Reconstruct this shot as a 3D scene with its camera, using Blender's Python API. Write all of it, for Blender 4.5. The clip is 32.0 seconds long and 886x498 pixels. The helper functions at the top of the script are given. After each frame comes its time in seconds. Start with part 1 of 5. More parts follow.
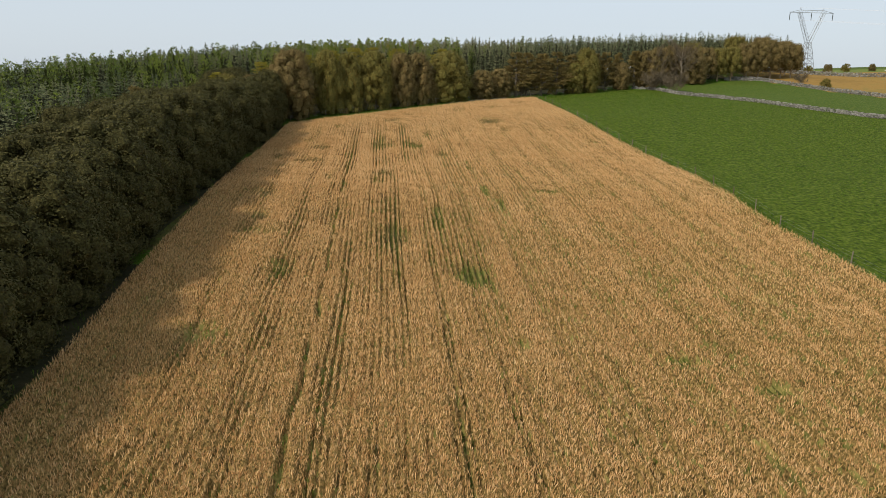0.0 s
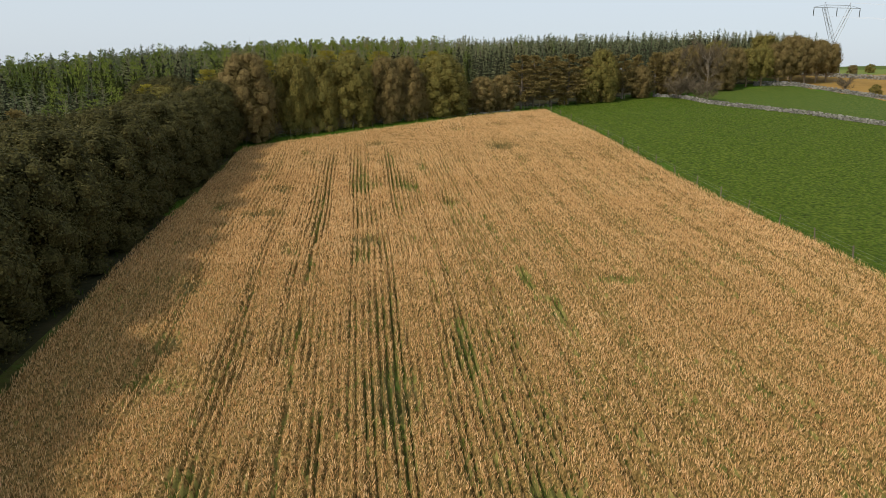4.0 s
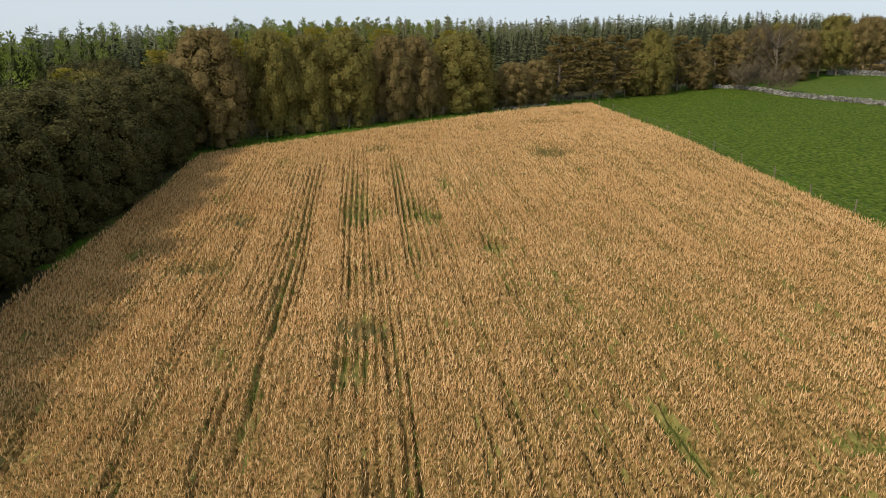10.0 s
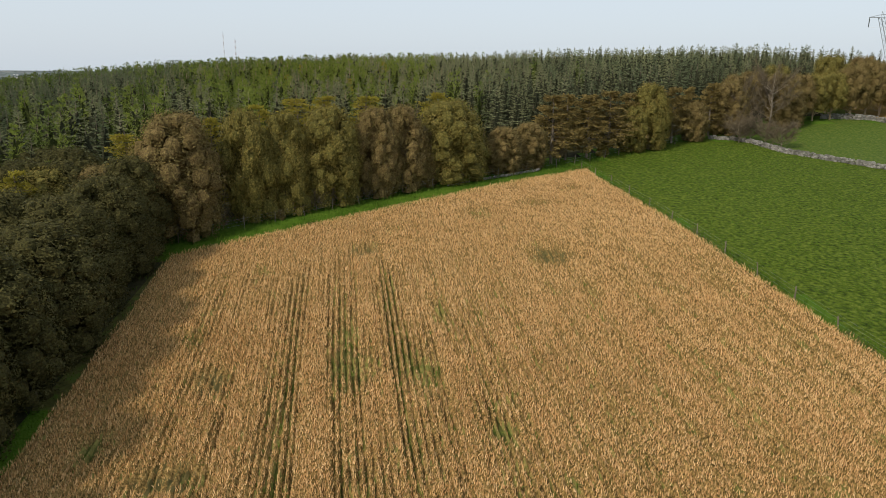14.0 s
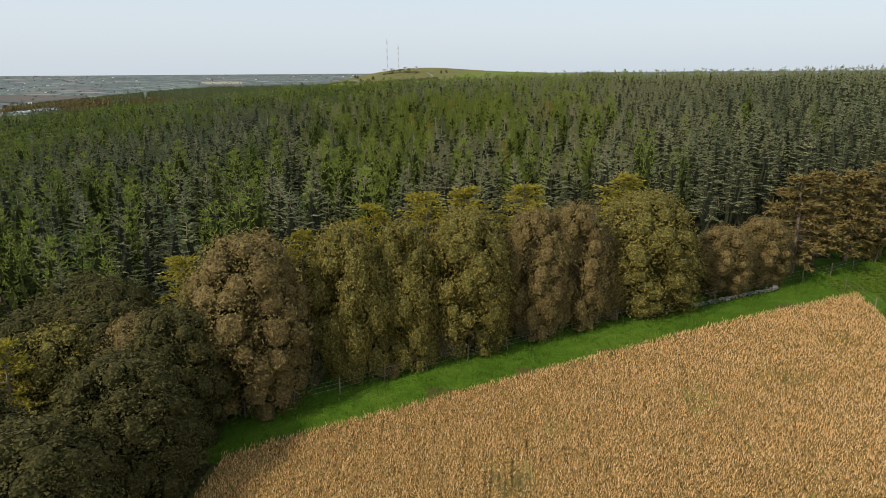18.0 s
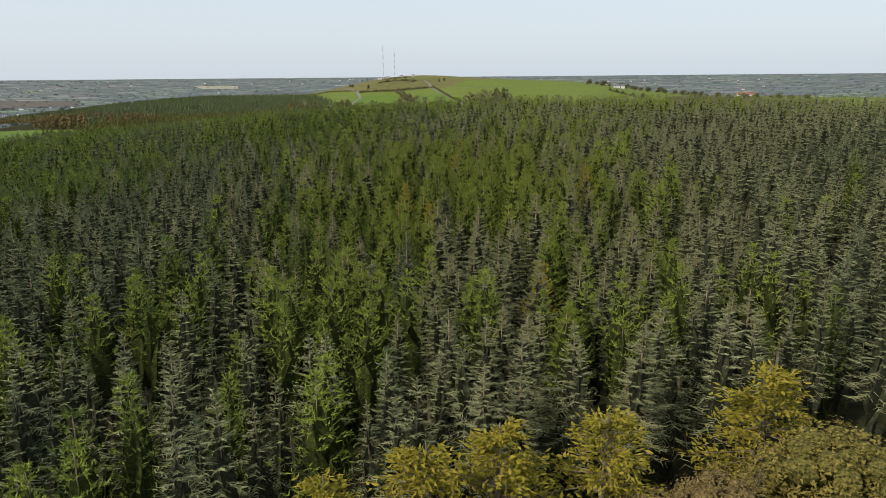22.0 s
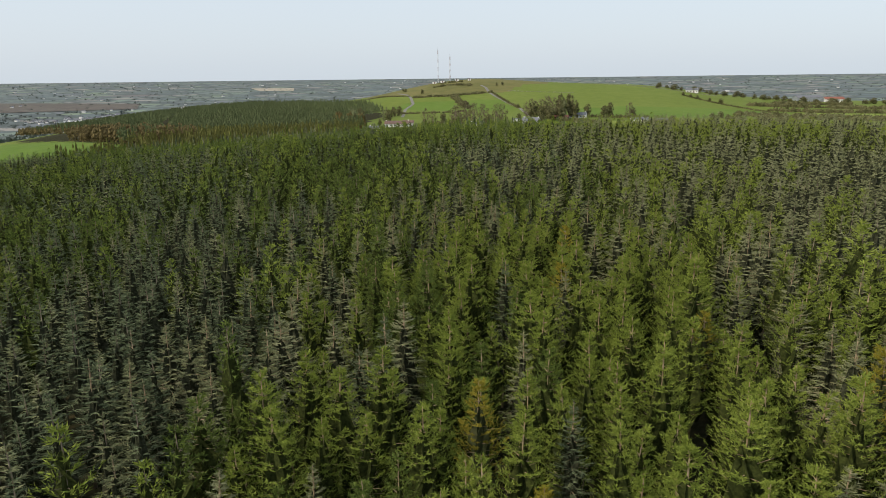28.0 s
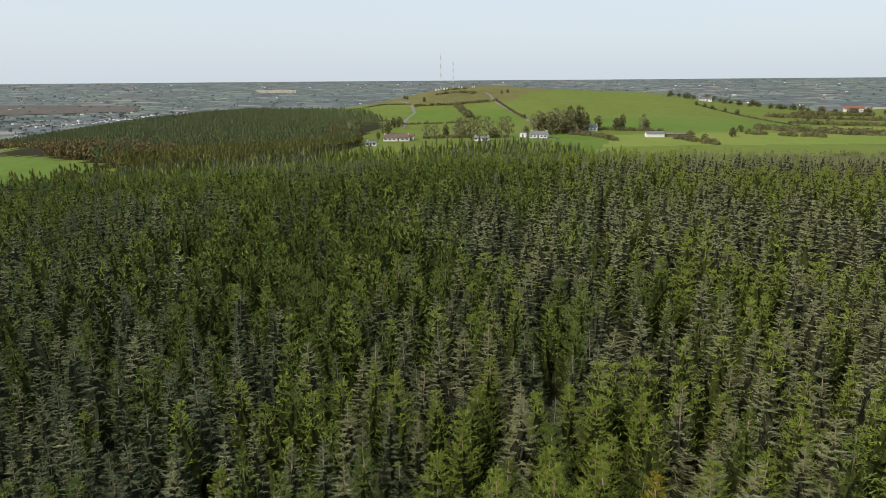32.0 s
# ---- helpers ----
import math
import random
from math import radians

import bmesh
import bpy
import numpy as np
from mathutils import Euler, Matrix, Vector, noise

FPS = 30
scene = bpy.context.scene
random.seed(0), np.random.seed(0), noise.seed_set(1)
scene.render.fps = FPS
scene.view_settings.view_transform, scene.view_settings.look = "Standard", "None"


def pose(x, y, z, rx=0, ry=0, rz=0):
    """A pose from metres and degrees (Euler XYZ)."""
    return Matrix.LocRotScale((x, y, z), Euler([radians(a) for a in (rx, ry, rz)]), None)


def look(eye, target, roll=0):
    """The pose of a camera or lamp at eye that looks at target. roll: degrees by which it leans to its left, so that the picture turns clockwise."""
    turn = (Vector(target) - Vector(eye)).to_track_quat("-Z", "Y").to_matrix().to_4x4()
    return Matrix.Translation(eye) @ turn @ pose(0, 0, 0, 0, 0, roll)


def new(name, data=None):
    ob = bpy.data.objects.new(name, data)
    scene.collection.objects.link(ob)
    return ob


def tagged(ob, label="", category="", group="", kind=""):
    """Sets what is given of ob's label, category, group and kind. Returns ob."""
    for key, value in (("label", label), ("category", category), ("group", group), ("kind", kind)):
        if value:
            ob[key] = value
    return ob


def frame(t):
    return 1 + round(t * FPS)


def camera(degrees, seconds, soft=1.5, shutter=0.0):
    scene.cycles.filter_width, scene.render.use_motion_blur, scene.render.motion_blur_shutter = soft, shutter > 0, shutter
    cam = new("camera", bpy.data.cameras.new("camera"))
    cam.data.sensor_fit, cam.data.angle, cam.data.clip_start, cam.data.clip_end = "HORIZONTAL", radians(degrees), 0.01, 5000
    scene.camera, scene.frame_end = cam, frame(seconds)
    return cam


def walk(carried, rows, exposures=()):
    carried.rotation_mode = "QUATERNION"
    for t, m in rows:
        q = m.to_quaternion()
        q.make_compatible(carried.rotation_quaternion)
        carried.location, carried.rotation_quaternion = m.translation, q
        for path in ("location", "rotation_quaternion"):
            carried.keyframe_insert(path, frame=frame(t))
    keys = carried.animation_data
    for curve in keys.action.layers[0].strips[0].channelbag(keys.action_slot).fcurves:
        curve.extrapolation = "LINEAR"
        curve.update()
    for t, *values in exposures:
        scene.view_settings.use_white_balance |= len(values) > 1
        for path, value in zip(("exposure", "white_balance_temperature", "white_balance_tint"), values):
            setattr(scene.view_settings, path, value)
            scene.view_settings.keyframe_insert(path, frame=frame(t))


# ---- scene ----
cam = camera(65.6, 32.0, .8)
PATH = [
    (0, (0.55, 0.18, 10.30), (0.548, 2.128, 9.846), 0.6),
    (0.5, (-0.06, 3.38, 10.74), (-0.060, 5.324, 10.287), 0.6),
    (1, (-0.72, 6.58, 11.09), (-0.717, 8.525, 10.628), 0.6),
    (1.5, (-1.34, 9.89, 11.53), (-1.328, 11.841, 11.074), 0.6),
    (2, (-1.81, 13.32, 11.99), (-1.800, 15.266, 11.535), 0.6),
    (2.3, (-2.04, 15.38, 12.01), (-2.007, 17.329, 11.552), 0.6),
    (2.4, (-2.12, 16.07, 12.01), (-2.010, 18.015, 11.559), 0.6),
    (2.5, (-2.19, 16.76, 12.02), (-2.046, 18.700, 11.565), 0.6),
    (4.5, (-2.59, 29.07, 13.09), (-2.539, 31.015, 12.620), 0.4),
    (5, (-2.85, 32.21, 13.15), (-2.796, 34.150, 12.676), 0.3),
    (5.5, (-2.89, 35.59, 13.18), (-2.837, 37.532, 12.708), 0.3),
    (6, (-2.96, 39.11, 13.37), (-2.905, 41.051, 12.893), 0.3),
    (6.5, (-3.02, 41.95, 13.54), (-2.964, 43.890, 13.067), 0.3),
    (7, (-3.11, 43.92, 13.53), (-3.061, 45.859, 13.051), 0.3),
    (7.5, (-3.27, 46.06, 13.61), (-3.220, 48.001, 13.136), 0.2),
    (8, (-3.38, 48.17, 13.76), (-3.330, 50.112, 13.278), 0.3),
    (8.5, (-3.51, 49.62, 13.15), (-3.457, 51.565, 12.673), 0.3),
    (9, (-3.66, 50.38, 12.03), (-3.609, 52.318, 11.553), 0.4),
    (9.5, (-3.81, 50.37, 11.44), (-3.752, 52.314, 10.960), 0.4),
    (10, (-3.96, 50.22, 11.77), (-3.902, 52.157, 11.293), 0.4),
    (10.5, (-4.08, 50.15, 13.02), (-4.025, 52.090, 12.535), 0.4),
    (11, (-3.97, 49.76, 14.62), (-3.915, 51.694, 14.126), 0.5),
    (11.5, (-4.02, 49.72, 15.99), (-3.964, 51.659, 15.496), 0.4),
    (12, (-4.12, 50.30, 17.11), (-4.064, 52.239, 16.618), 0.4),
    (12.5, (-4.36, 51.40, 18.04), (-4.306, 53.333, 17.551), 0.4),
    (13, (-4.73, 53.03, 18.90), (-4.635, 54.972, 18.412), 0.4),
    (13.5, (-4.93, 55.10, 19.83), (-4.814, 57.032, 19.334), 0.4),
    (14, (-5.09, 57.59, 20.72), (-4.970, 59.525, 20.225), 0.4),
    (14.5, (-5.12, 60.51, 21.64), (-5.007, 62.446, 21.148), 0.3),
    (16.5, (-5.28, 73.77, 25.08), (-5.157, 75.705, 24.583), 0.3),
    (16.6, (-5.28, 74.68, 25.31), (-5.219, 76.617, 24.813), 0.2),
    (16.7, (-5.29, 75.59, 25.54), (-5.346, 77.527, 25.042), -0.0),
    (16.8, (-5.29, 76.50, 25.77), (-5.547, 78.421, 25.273), -0.4),
    (16.9, (-5.30, 77.41, 26.00), (-5.599, 79.324, 25.506), -0.5),
    (17, (-5.30, 78.32, 26.24), (-5.618, 80.232, 25.738), -0.5),
    (17.5, (-5.85, 81.65, 26.97), (-6.163, 83.560, 26.473), -0.5),
    (18, (-6.49, 84.84, 27.25), (-6.811, 86.749, 26.752), -0.4),
    (18.5, (-7.31, 87.82, 27.67), (-7.623, 89.735, 27.171), -0.2),
    (19, (-7.90, 91.41, 28.27), (-8.219, 93.317, 27.774), -0.3),
    (19.5, (-8.69, 95.02, 29.03), (-9.005, 96.932, 28.539), -0.2),
    (20, (-9.46, 98.70, 29.82), (-9.778, 100.614, 29.327), -0.2),
    (20.5, (-10.23, 102.27, 30.54), (-10.542, 104.185, 30.052), -0.0),
    (21, (-10.75, 105.77, 31.48), (-11.063, 107.678, 30.985), -0.2),
    (21.5, (-11.38, 109.38, 32.38), (-11.700, 111.291, 31.888), -0.4),
    (22, (-11.95, 113.22, 33.20), (-12.265, 115.137, 32.708), -0.5),
    (22.5, (-12.69, 116.91, 33.41), (-13.005, 118.829, 32.926), -0.6),
    (22.6, (-12.83, 117.59, 33.47), (-13.150, 119.507, 32.984), -0.6),
    (22.7, (-12.97, 118.27, 33.53), (-13.326, 120.180, 33.042), -0.6),
    (22.8, (-13.11, 118.95, 33.59), (-13.649, 120.815, 33.097), -0.7),
    (23, (-13.39, 120.31, 33.70), (-13.942, 122.170, 33.214), -0.7),
    (23.5, (-14.20, 124.11, 33.59), (-14.755, 125.963, 33.098), -0.9),
    (23.6, (-14.41, 124.82, 33.59), (-14.960, 126.676, 33.105), -0.9),
    (23.7, (-14.62, 125.53, 33.60), (-15.138, 127.397, 33.113), -0.8),
    (23.8, (-14.83, 126.24, 33.61), (-15.299, 128.121, 33.120), -0.7),
    (24, (-15.25, 127.66, 33.62), (-15.713, 129.546, 33.135), -0.7),
    (24.5, (-16.06, 131.31, 33.73), (-16.524, 133.192, 33.240), -0.8),
    (26.5, (-19.68, 145.83, 34.88), (-20.147, 147.707, 34.383), -0.8),
    (27, (-20.80, 149.42, 35.30), (-21.259, 151.300, 34.812), -0.8),
    (27.5, (-21.70, 153.05, 36.03), (-22.162, 154.933, 35.543), -0.8),
    (28, (-22.62, 156.76, 36.72), (-23.082, 158.641, 36.233), -0.7),
    (28.5, (-23.45, 160.48, 37.57), (-23.913, 162.357, 37.076), -0.7),
    (29, (-24.34, 164.24, 38.33), (-24.806, 166.123, 37.838), -0.7),
    (29.5, (-25.28, 168.06, 39.12), (-25.744, 169.938, 38.629), -0.6),
    (30, (-26.02, 171.65, 39.91), (-26.482, 173.533, 39.428), -0.6),
    (30.5, (-26.70, 175.46, 40.74), (-27.165, 177.342, 40.253), -0.7),
    (31, (-27.46, 179.28, 41.57), (-27.927, 181.162, 41.086), -0.7),
    (31.5, (-28.25, 183.13, 42.32), (-28.718, 185.011, 41.832), -0.6),
    (32, (-29.23, 186.75, 42.70), (-29.701, 188.634, 42.215), -0.5),
]
EXPOSE = [(0, .13), (8, .15), (14, .17), (17, .23), (24, .25), (32, .25)]

walk(cam, [(t, look(e, g, r)) for t, e, g, r in PATH], EXPOSE)

# ---- world, sun ----
TO_SUN = Vector((-.56, -.53, .64)).normalized()
world = bpy.data.worlds.new("sky")
scene.world = world
world.use_nodes = True
wn, wl = world.node_tree.nodes, world.node_tree.links
sky = wn.new("ShaderNodeTexSky")
sky.sky_type, sky.sun_disc = "NISHITA", False
sky.sun_elevation = math.asin(TO_SUN.z)
sky.sun_rotation = math.atan2(TO_SUN.x, TO_SUN.y)
sky.altitude, sky.air_density, sky.dust_density, sky.ozone_density = 150, 1.0, 3.0, 1.0
haze = wn.new("ShaderNodeMixRGB")
haze.inputs[0].default_value = .72
haze.inputs[2].default_value = (7.3, 8.1, 8.9, 1)
wl.new(sky.outputs[0], haze.inputs[1])
wl.new(haze.outputs[0], wn["Background"].inputs[0])
wn["Background"].inputs[1].default_value = .096
sun = new("sun", bpy.data.lights.new("sun", "SUN"))
sun.data.energy, sun.data.angle, sun.data.color = 2.9, radians(3), (1, .9, .76)
sun.matrix_world = look(TO_SUN * 300, (0, 0, 0))


# ---- materials ----
def shader(name, colours, scale=1.0, rough=.85, bump=0.0, bump_scale=None, vary="", amount=.5, big=0.0, translucent=0.0, metal=0.0, stretch=(1, 1, 1)):
    """A two-scale noise material. vary: island or object adds a random shift along the ramp; big: scale of slow patches."""
    m = bpy.data.materials.new(name)
    m.use_nodes = True
    n, l = m.node_tree.nodes, m.node_tree.links
    bsdf = n["Principled BSDF"]
    geo = n.new("ShaderNodeNewGeometry")
    place = n.new("ShaderNodeMapping")
    place.inputs["Scale"].default_value = stretch
    l.new(geo.outputs["Position"], place.inputs[0])
    fine = n.new("ShaderNodeTexNoise")
    fine.inputs["Scale"].default_value, fine.inputs["Detail"].default_value = scale, 5
    l.new(place.outputs[0], fine.inputs["Vector"])
    value = fine.outputs["Fac"]

    def blend(a, b, weight):
        x = n.new("ShaderNodeMath")
        x.operation = "MULTIPLY_ADD"
        x.inputs[1].default_value = weight
        l.new(b, x.inputs[0])
        y = n.new("ShaderNodeMath")
        y.operation = "MULTIPLY_ADD"
        y.inputs[1].default_value = 1 - weight
        l.new(a, y.inputs[0])
        x.inputs[2].default_value = 0
        l.new(x.outputs[0], y.inputs[2])
        return y.outputs[0]
    if big:
        slow = n.new("ShaderNodeTexNoise")
        slow.inputs["Scale"].default_value, slow.inputs["Detail"].default_value = big, 3
        l.new(geo.outputs["Position"], slow.inputs["Vector"])
        value = blend(value, slow.outputs["Fac"], .55)
    if vary:
        src = geo.outputs["Random Per Island"] if vary == "island" else n.new("ShaderNodeObjectInfo").outputs["Random"]
        value = blend(value, src, amount)
    ramp = n.new("ShaderNodeValToRGB")
    els = ramp.color_ramp.elements
    while len(els) < len(colours):
        els.new(.5)
    lo, hi = (.28, .72) if not vary else (.2, .8)
    for i, c in enumerate(colours):
        els[i].position = lo + (hi - lo) * i / max(1, len(colours) - 1)
        els[i].color = (*c, 1)
    l.new(value, ramp.inputs[0])
    l.new(ramp.outputs[0], bsdf.inputs["Base Color"])
    bsdf.inputs["Roughness"].default_value, bsdf.inputs["Metallic"].default_value = rough, metal
    bsdf.inputs["Specular IOR Level"].default_value = .08
    if bump:
        b = n.new("ShaderNodeBump")
        b.inputs["Strength"].default_value = 1
        b.inputs["Distance"].default_value = bump
        tex = fine
        if bump_scale:
            tex = n.new("ShaderNodeTexNoise")
            tex.inputs["Scale"].default_value, tex.inputs["Detail"].default_value = bump_scale, 6
            l.new(geo.outputs["Position"], tex.inputs["Vector"])
        l.new(tex.outputs["Fac"], b.inputs["Height"])
        l.new(b.outputs[0], bsdf.inputs["Normal"])
    if translucent:
        t = n.new("ShaderNodeBsdfTranslucent")
        l.new(ramp.outputs[0], t.inputs[0])
        mix = n.new("ShaderNodeMixShader")
        mix.inputs[0].default_value = translucent
        l.new(bsdf.outputs[0], mix.inputs[1])
        l.new(t.outputs[0], mix.inputs[2])
        l.new(mix.outputs[0], n["Material Output"].inputs[0])
    return m


FLOOR = shader("forest_floor", [(.018, .02, .009), (.035, .035, .016), (.055, .045, .02)], .8, .95, .1, 3)
PASTURE = shader("pasture_grass", [(.018, .034, .003), (.05, .08, .006), (.09, .126, .012), (.13, .16, .024)], 2.7, .9, .35, 4)
ROUGH = shader("rough_grass", [(.032, .062, .007), (.066, .104, .014), (.12, .13, .028)], 2.6, .9, .2, 4)
VERGE = shader("verge_grass", [(.04, .075, .006), (.06, .12, .009), (.1, .155, .018)], 1.6, .9, .2, 5, big=.25)
SOIL = shader("stubble_soil", [(.05, .05, .016), (.085, .085, .022), (.075, .12, .02)], 1.4, .95, .08, 6)
RUSH = shader("rush_field", [(.2, .12, .03), (.28, .17, .045), (.17, .15, .04)], .5, .9, .1, 3, big=.05)
HILL = shader("hill_pasture", [(.09, .12, .022), (.12, .155, .028), (.15, .18, .04)], .15, .9, .1, 2, big=.012)
HEATH = shader("hill_heath", [(.085, .088, .028), (.13, .124, .042), (.17, .15, .056)], .09, .9, .2, 1, big=.02)
BRIGHT = shader("hill_meadow", [(0.0731, 0.1247, 0.01892), (0.0989, 0.1548, 0.02408), (0.1247, 0.172, 0.0344)], .12, .9, .1, 2, big=.01)
PALE = shader("pale_meadow", [(0.1232, 0.17, 0.02975), (0.1584, 0.204, 0.03825), (0.1848, 0.204, 0.051)], .12, .9, .1, 2, big=.012)
STRAW = shader("ripe_straw", [(0.3626, 0.1962, 0.07841), (0.564, 0.3408, 0.1454), (0.715, 0.4699, 0.2213), (0.8258, 0.5939, 0.3288)], .3, .8, vary="island", amount=.5, big=.045, translucent=.15)
# Brown stalk tones, darkened to give the shadowed depth under the ears.
SHADED_STRAW = shader("shaded_straw_canopy", [(0.04548, 0.03274, 0.01), (0.1365, 0.09096, 0.02729), (0.2729, 0.1774, 0.06185), (0.4366, 0.2866, 0.1137)], 7, .9, .05, 18)
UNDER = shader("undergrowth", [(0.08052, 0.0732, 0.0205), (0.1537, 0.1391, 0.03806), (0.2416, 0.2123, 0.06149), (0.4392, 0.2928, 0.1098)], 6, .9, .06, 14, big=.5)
WEED = shader("field_weeds", [(.065, .095, .014), (.11, .145, .025), (.18, .205, .05)], .5, .85, vary="island", amount=.5, translucent=.25)
GREYWEED = shader("grey_weeds", [(.12, .1, .035), (.19, .155, .06), (.28, .22, .09)], .5, .85, vary="island", amount=.5, translucent=.2)
GRASSBLADE = shader("grass_blades", [(.04, .085, .008), (.07, .14, .013), (.125, .18, .028)], .3, .85, vary="island", amount=.5, translucent=.25)
PINE = shader("pine_needles", [(0.09274, 0.1191, 0.01976), (0.1494, 0.1894, 0.02964), (0.2061, 0.2533, 0.0439), (0.2699, 0.3139, 0.06586)], .18, .75, vary="island", amount=.35, translucent=.1)
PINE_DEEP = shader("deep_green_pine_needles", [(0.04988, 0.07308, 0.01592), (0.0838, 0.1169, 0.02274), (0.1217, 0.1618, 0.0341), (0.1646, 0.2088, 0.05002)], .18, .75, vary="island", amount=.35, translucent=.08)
SPRUCE = shader("spruce_needles", [(0.1014, 0.1078, 0.0484), (0.16, 0.1703, 0.0814), (0.2187, 0.2285, 0.1166), (0.2828, 0.2867, 0.1628)], .22, .75, vary="island", amount=.3, translucent=.05)
SPRUCE_DEEP = shader("deep_green_spruce_needles", [(0.05719, 0.07308, 0.03452), (0.09469, 0.1169, 0.05826), (0.1341, 0.1587, 0.08415), (0.1794, 0.2047, 0.1187)], .22, .75, vary="island", amount=.3, translucent=.05)
DARKFIR = shader("dark_fir_needles", [(.07, .09, .038), (.108, .132, .058), (.15, .176, .082)], .06, .85, vary="island", amount=.4)
ROOFORANGE = shader("orange_tin_roof", [(0.22, 0.084, 0.0585), (0.275, 0.12, 0.0845)], 1.2, .6)
# Bluish tree tones: the haze of distance is put into the colour.
LOWTREE = shader("hazy_lowland_trees", [(0.0625, 0.0775, 0.0715), (0.0938, 0.11, 0.0975), (0.125, 0.14, 0.117)], .02, .9, vary="island", amount=.5)
LARCH = shader("larch_needles", [(0.168, 0.154, 0.02), (0.2688, 0.2365, 0.03), (0.3696, 0.297, 0.05)], .3, .8, vary="island", amount=.5, translucent=.3)
BRONZE = shader("bronze_larch", [(0.09414, 0.07488, 0.03276), (0.1495, 0.117, 0.05187), (0.1993, 0.1615, 0.07508)], .1, .85, vary="island", amount=.5)
RUSSET = shader("russet_larch", [(0.0843, 0.08841, 0.02603), (0.1339, 0.1348, 0.04047), (0.1785, 0.1746, 0.05491)], .3, .8, vary="island", amount=.5, translucent=.25)
OLIVE_LARCH = shader("olive_brown_larch", [(0.1218, 0.09312, 0.03277), (0.1929, 0.1471, 0.05026), (0.269, 0.2002, 0.0721)], .3, .8, vary="island", amount=.45, translucent=.25)
LEAF_GREEN = shader("olive_leaves", [(0.08957, 0.07585, 0.01877), (0.1528, 0.1281, 0.03024), (0.2107, 0.1722, 0.0438), (0.2687, 0.205, 0.06674)], .35, .75, vary="island", amount=.4, translucent=.18)
LEAF_BROWN = shader("bronze_leaves", [(0.08131, 0.05977, 0.02251), (0.1342, 0.101, 0.03538), (0.183, 0.1424, 0.04985), (0.2277, 0.1845, 0.07237)], .35, .75, vary="island", amount=.4, translucent=.18)
# Dark green leaves, made darker still for the unlit side towards the field.
LEAF_DARK = shader("dark_shaded_leaves", [(0.02854, 0.02897, 0.01099), (0.05328, 0.05095, 0.01698), (0.08373, 0.07792, 0.02498), (0.119, 0.09993, 0.03596)], .3, .75, vary="island", amount=.4, translucent=.12)
TWIG = shader("bare_twigs", [(0.068, 0.0528, 0.0328), (0.119, 0.09504, 0.06068), (0.17, 0.1408, 0.0943)], 2, .9, vary="island", amount=.5)
# Dark tones of the conifer cores: shade between the needles put into colour.
PINE_SHADE = shader("pine_core_shade", [(0.018, 0.0228, 0.006), (0.0372, 0.0468, 0.012), (0.06, 0.072, 0.018)], 5, .95, .05, 9)
SPRUCE_SHADE = shader("spruce_core_shade", [(0.0204, 0.0228, 0.012), (0.0396, 0.0432, 0.024), (0.063, 0.066, 0.039)], 5, .95, .05, 9)
CROWN_SHADE = shader("inner_boughs", [(.03, .036, .014), (.052, .06, .024), (.08, .08, .036)], .8, .95)
SCRUB = shader("dull_scrub_leaves", [(.062, .064, .028), (.105, .103, .046), (.15, .142, .066), (.2, .186, .092)], .2, .85, vary="island", amount=.45, translucent=.08)
BARK = shader("bark", [(.09, .07, .05), (.17, .14, .1), (.26, .22, .17)], 5, .95, .02, stretch=(1, 1, .25))
PALEBARK = shader("pale_bark", [(.2, .14, .085), (.3, .225, .14), (.38, .3, .2)], 4, .9, .01, stretch=(1, 1, .3))
# Broadleaf crown cores: leaf tones darkened for the shade between the leaves.
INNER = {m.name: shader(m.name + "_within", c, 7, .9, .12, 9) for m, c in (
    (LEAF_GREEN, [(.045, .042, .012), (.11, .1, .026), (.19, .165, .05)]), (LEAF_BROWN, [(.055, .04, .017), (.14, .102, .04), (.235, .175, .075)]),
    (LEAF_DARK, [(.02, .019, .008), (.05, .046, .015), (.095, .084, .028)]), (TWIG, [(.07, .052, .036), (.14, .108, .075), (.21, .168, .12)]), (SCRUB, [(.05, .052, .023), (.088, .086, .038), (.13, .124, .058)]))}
STRAWFIELD = shader("pale_straw_field", [(.27, .245, .19), (.38, .34, .27)], .02, .95)
BOG = shader("brown_bog", [(.085, .078, .07), (.11, .098, .086), (.135, .122, .1)], .02, .95, stretch=(1, 4, 1))
STONE = shader("field_stone", [(0.102, 0.09775, 0.085), (0.204, 0.1955, 0.1742), (0.34, 0.3272, 0.2975)], 3, .9, .02, 12, vary="island", amount=.5)
POST = shader("weathered_post", [(0.093, 0.0775, 0.0558), (0.1612, 0.1364, 0.0992), (0.2232, 0.1922, 0.1426)], 9, .9, .004, stretch=(1, 1, .15), vary="object", amount=.3)
WIRE = shader("fence_wire", [(.2, .2, .2), (.34, .34, .33)], 6, .5, metal=.7)
STEEL = shader("galvanised_steel", [(.25, .27, .29), (.38, .4, .42)], 1.5, .5, metal=.5)
MASTRED = shader("mast_red_paint", [(.28, .2, .19), (.36, .26, .24)], 1.5, .6)
MASTWHITE = shader("mast_white_paint", [(.6, .6, .6), (.72, .72, .72)], 1.5, .6)
RENDERW = shader("white_render", [(.62, .61, .58), (.74, .73, .7), (.8, .79, .77)], 1.2, .85, .004, 20)
ROOFGREY = shader("slate_roof", [(.1, .105, .115), (.16, .165, .18), (.2, .2, .215)], 1.5, .7, .01, 8, stretch=(1, 1, 3))
ROOFBROWN = shader("tiled_roof", [(.1, .062, .055), (.15, .1, .085), (.2, .14, .12)], 1.5, .8, .01, 8)
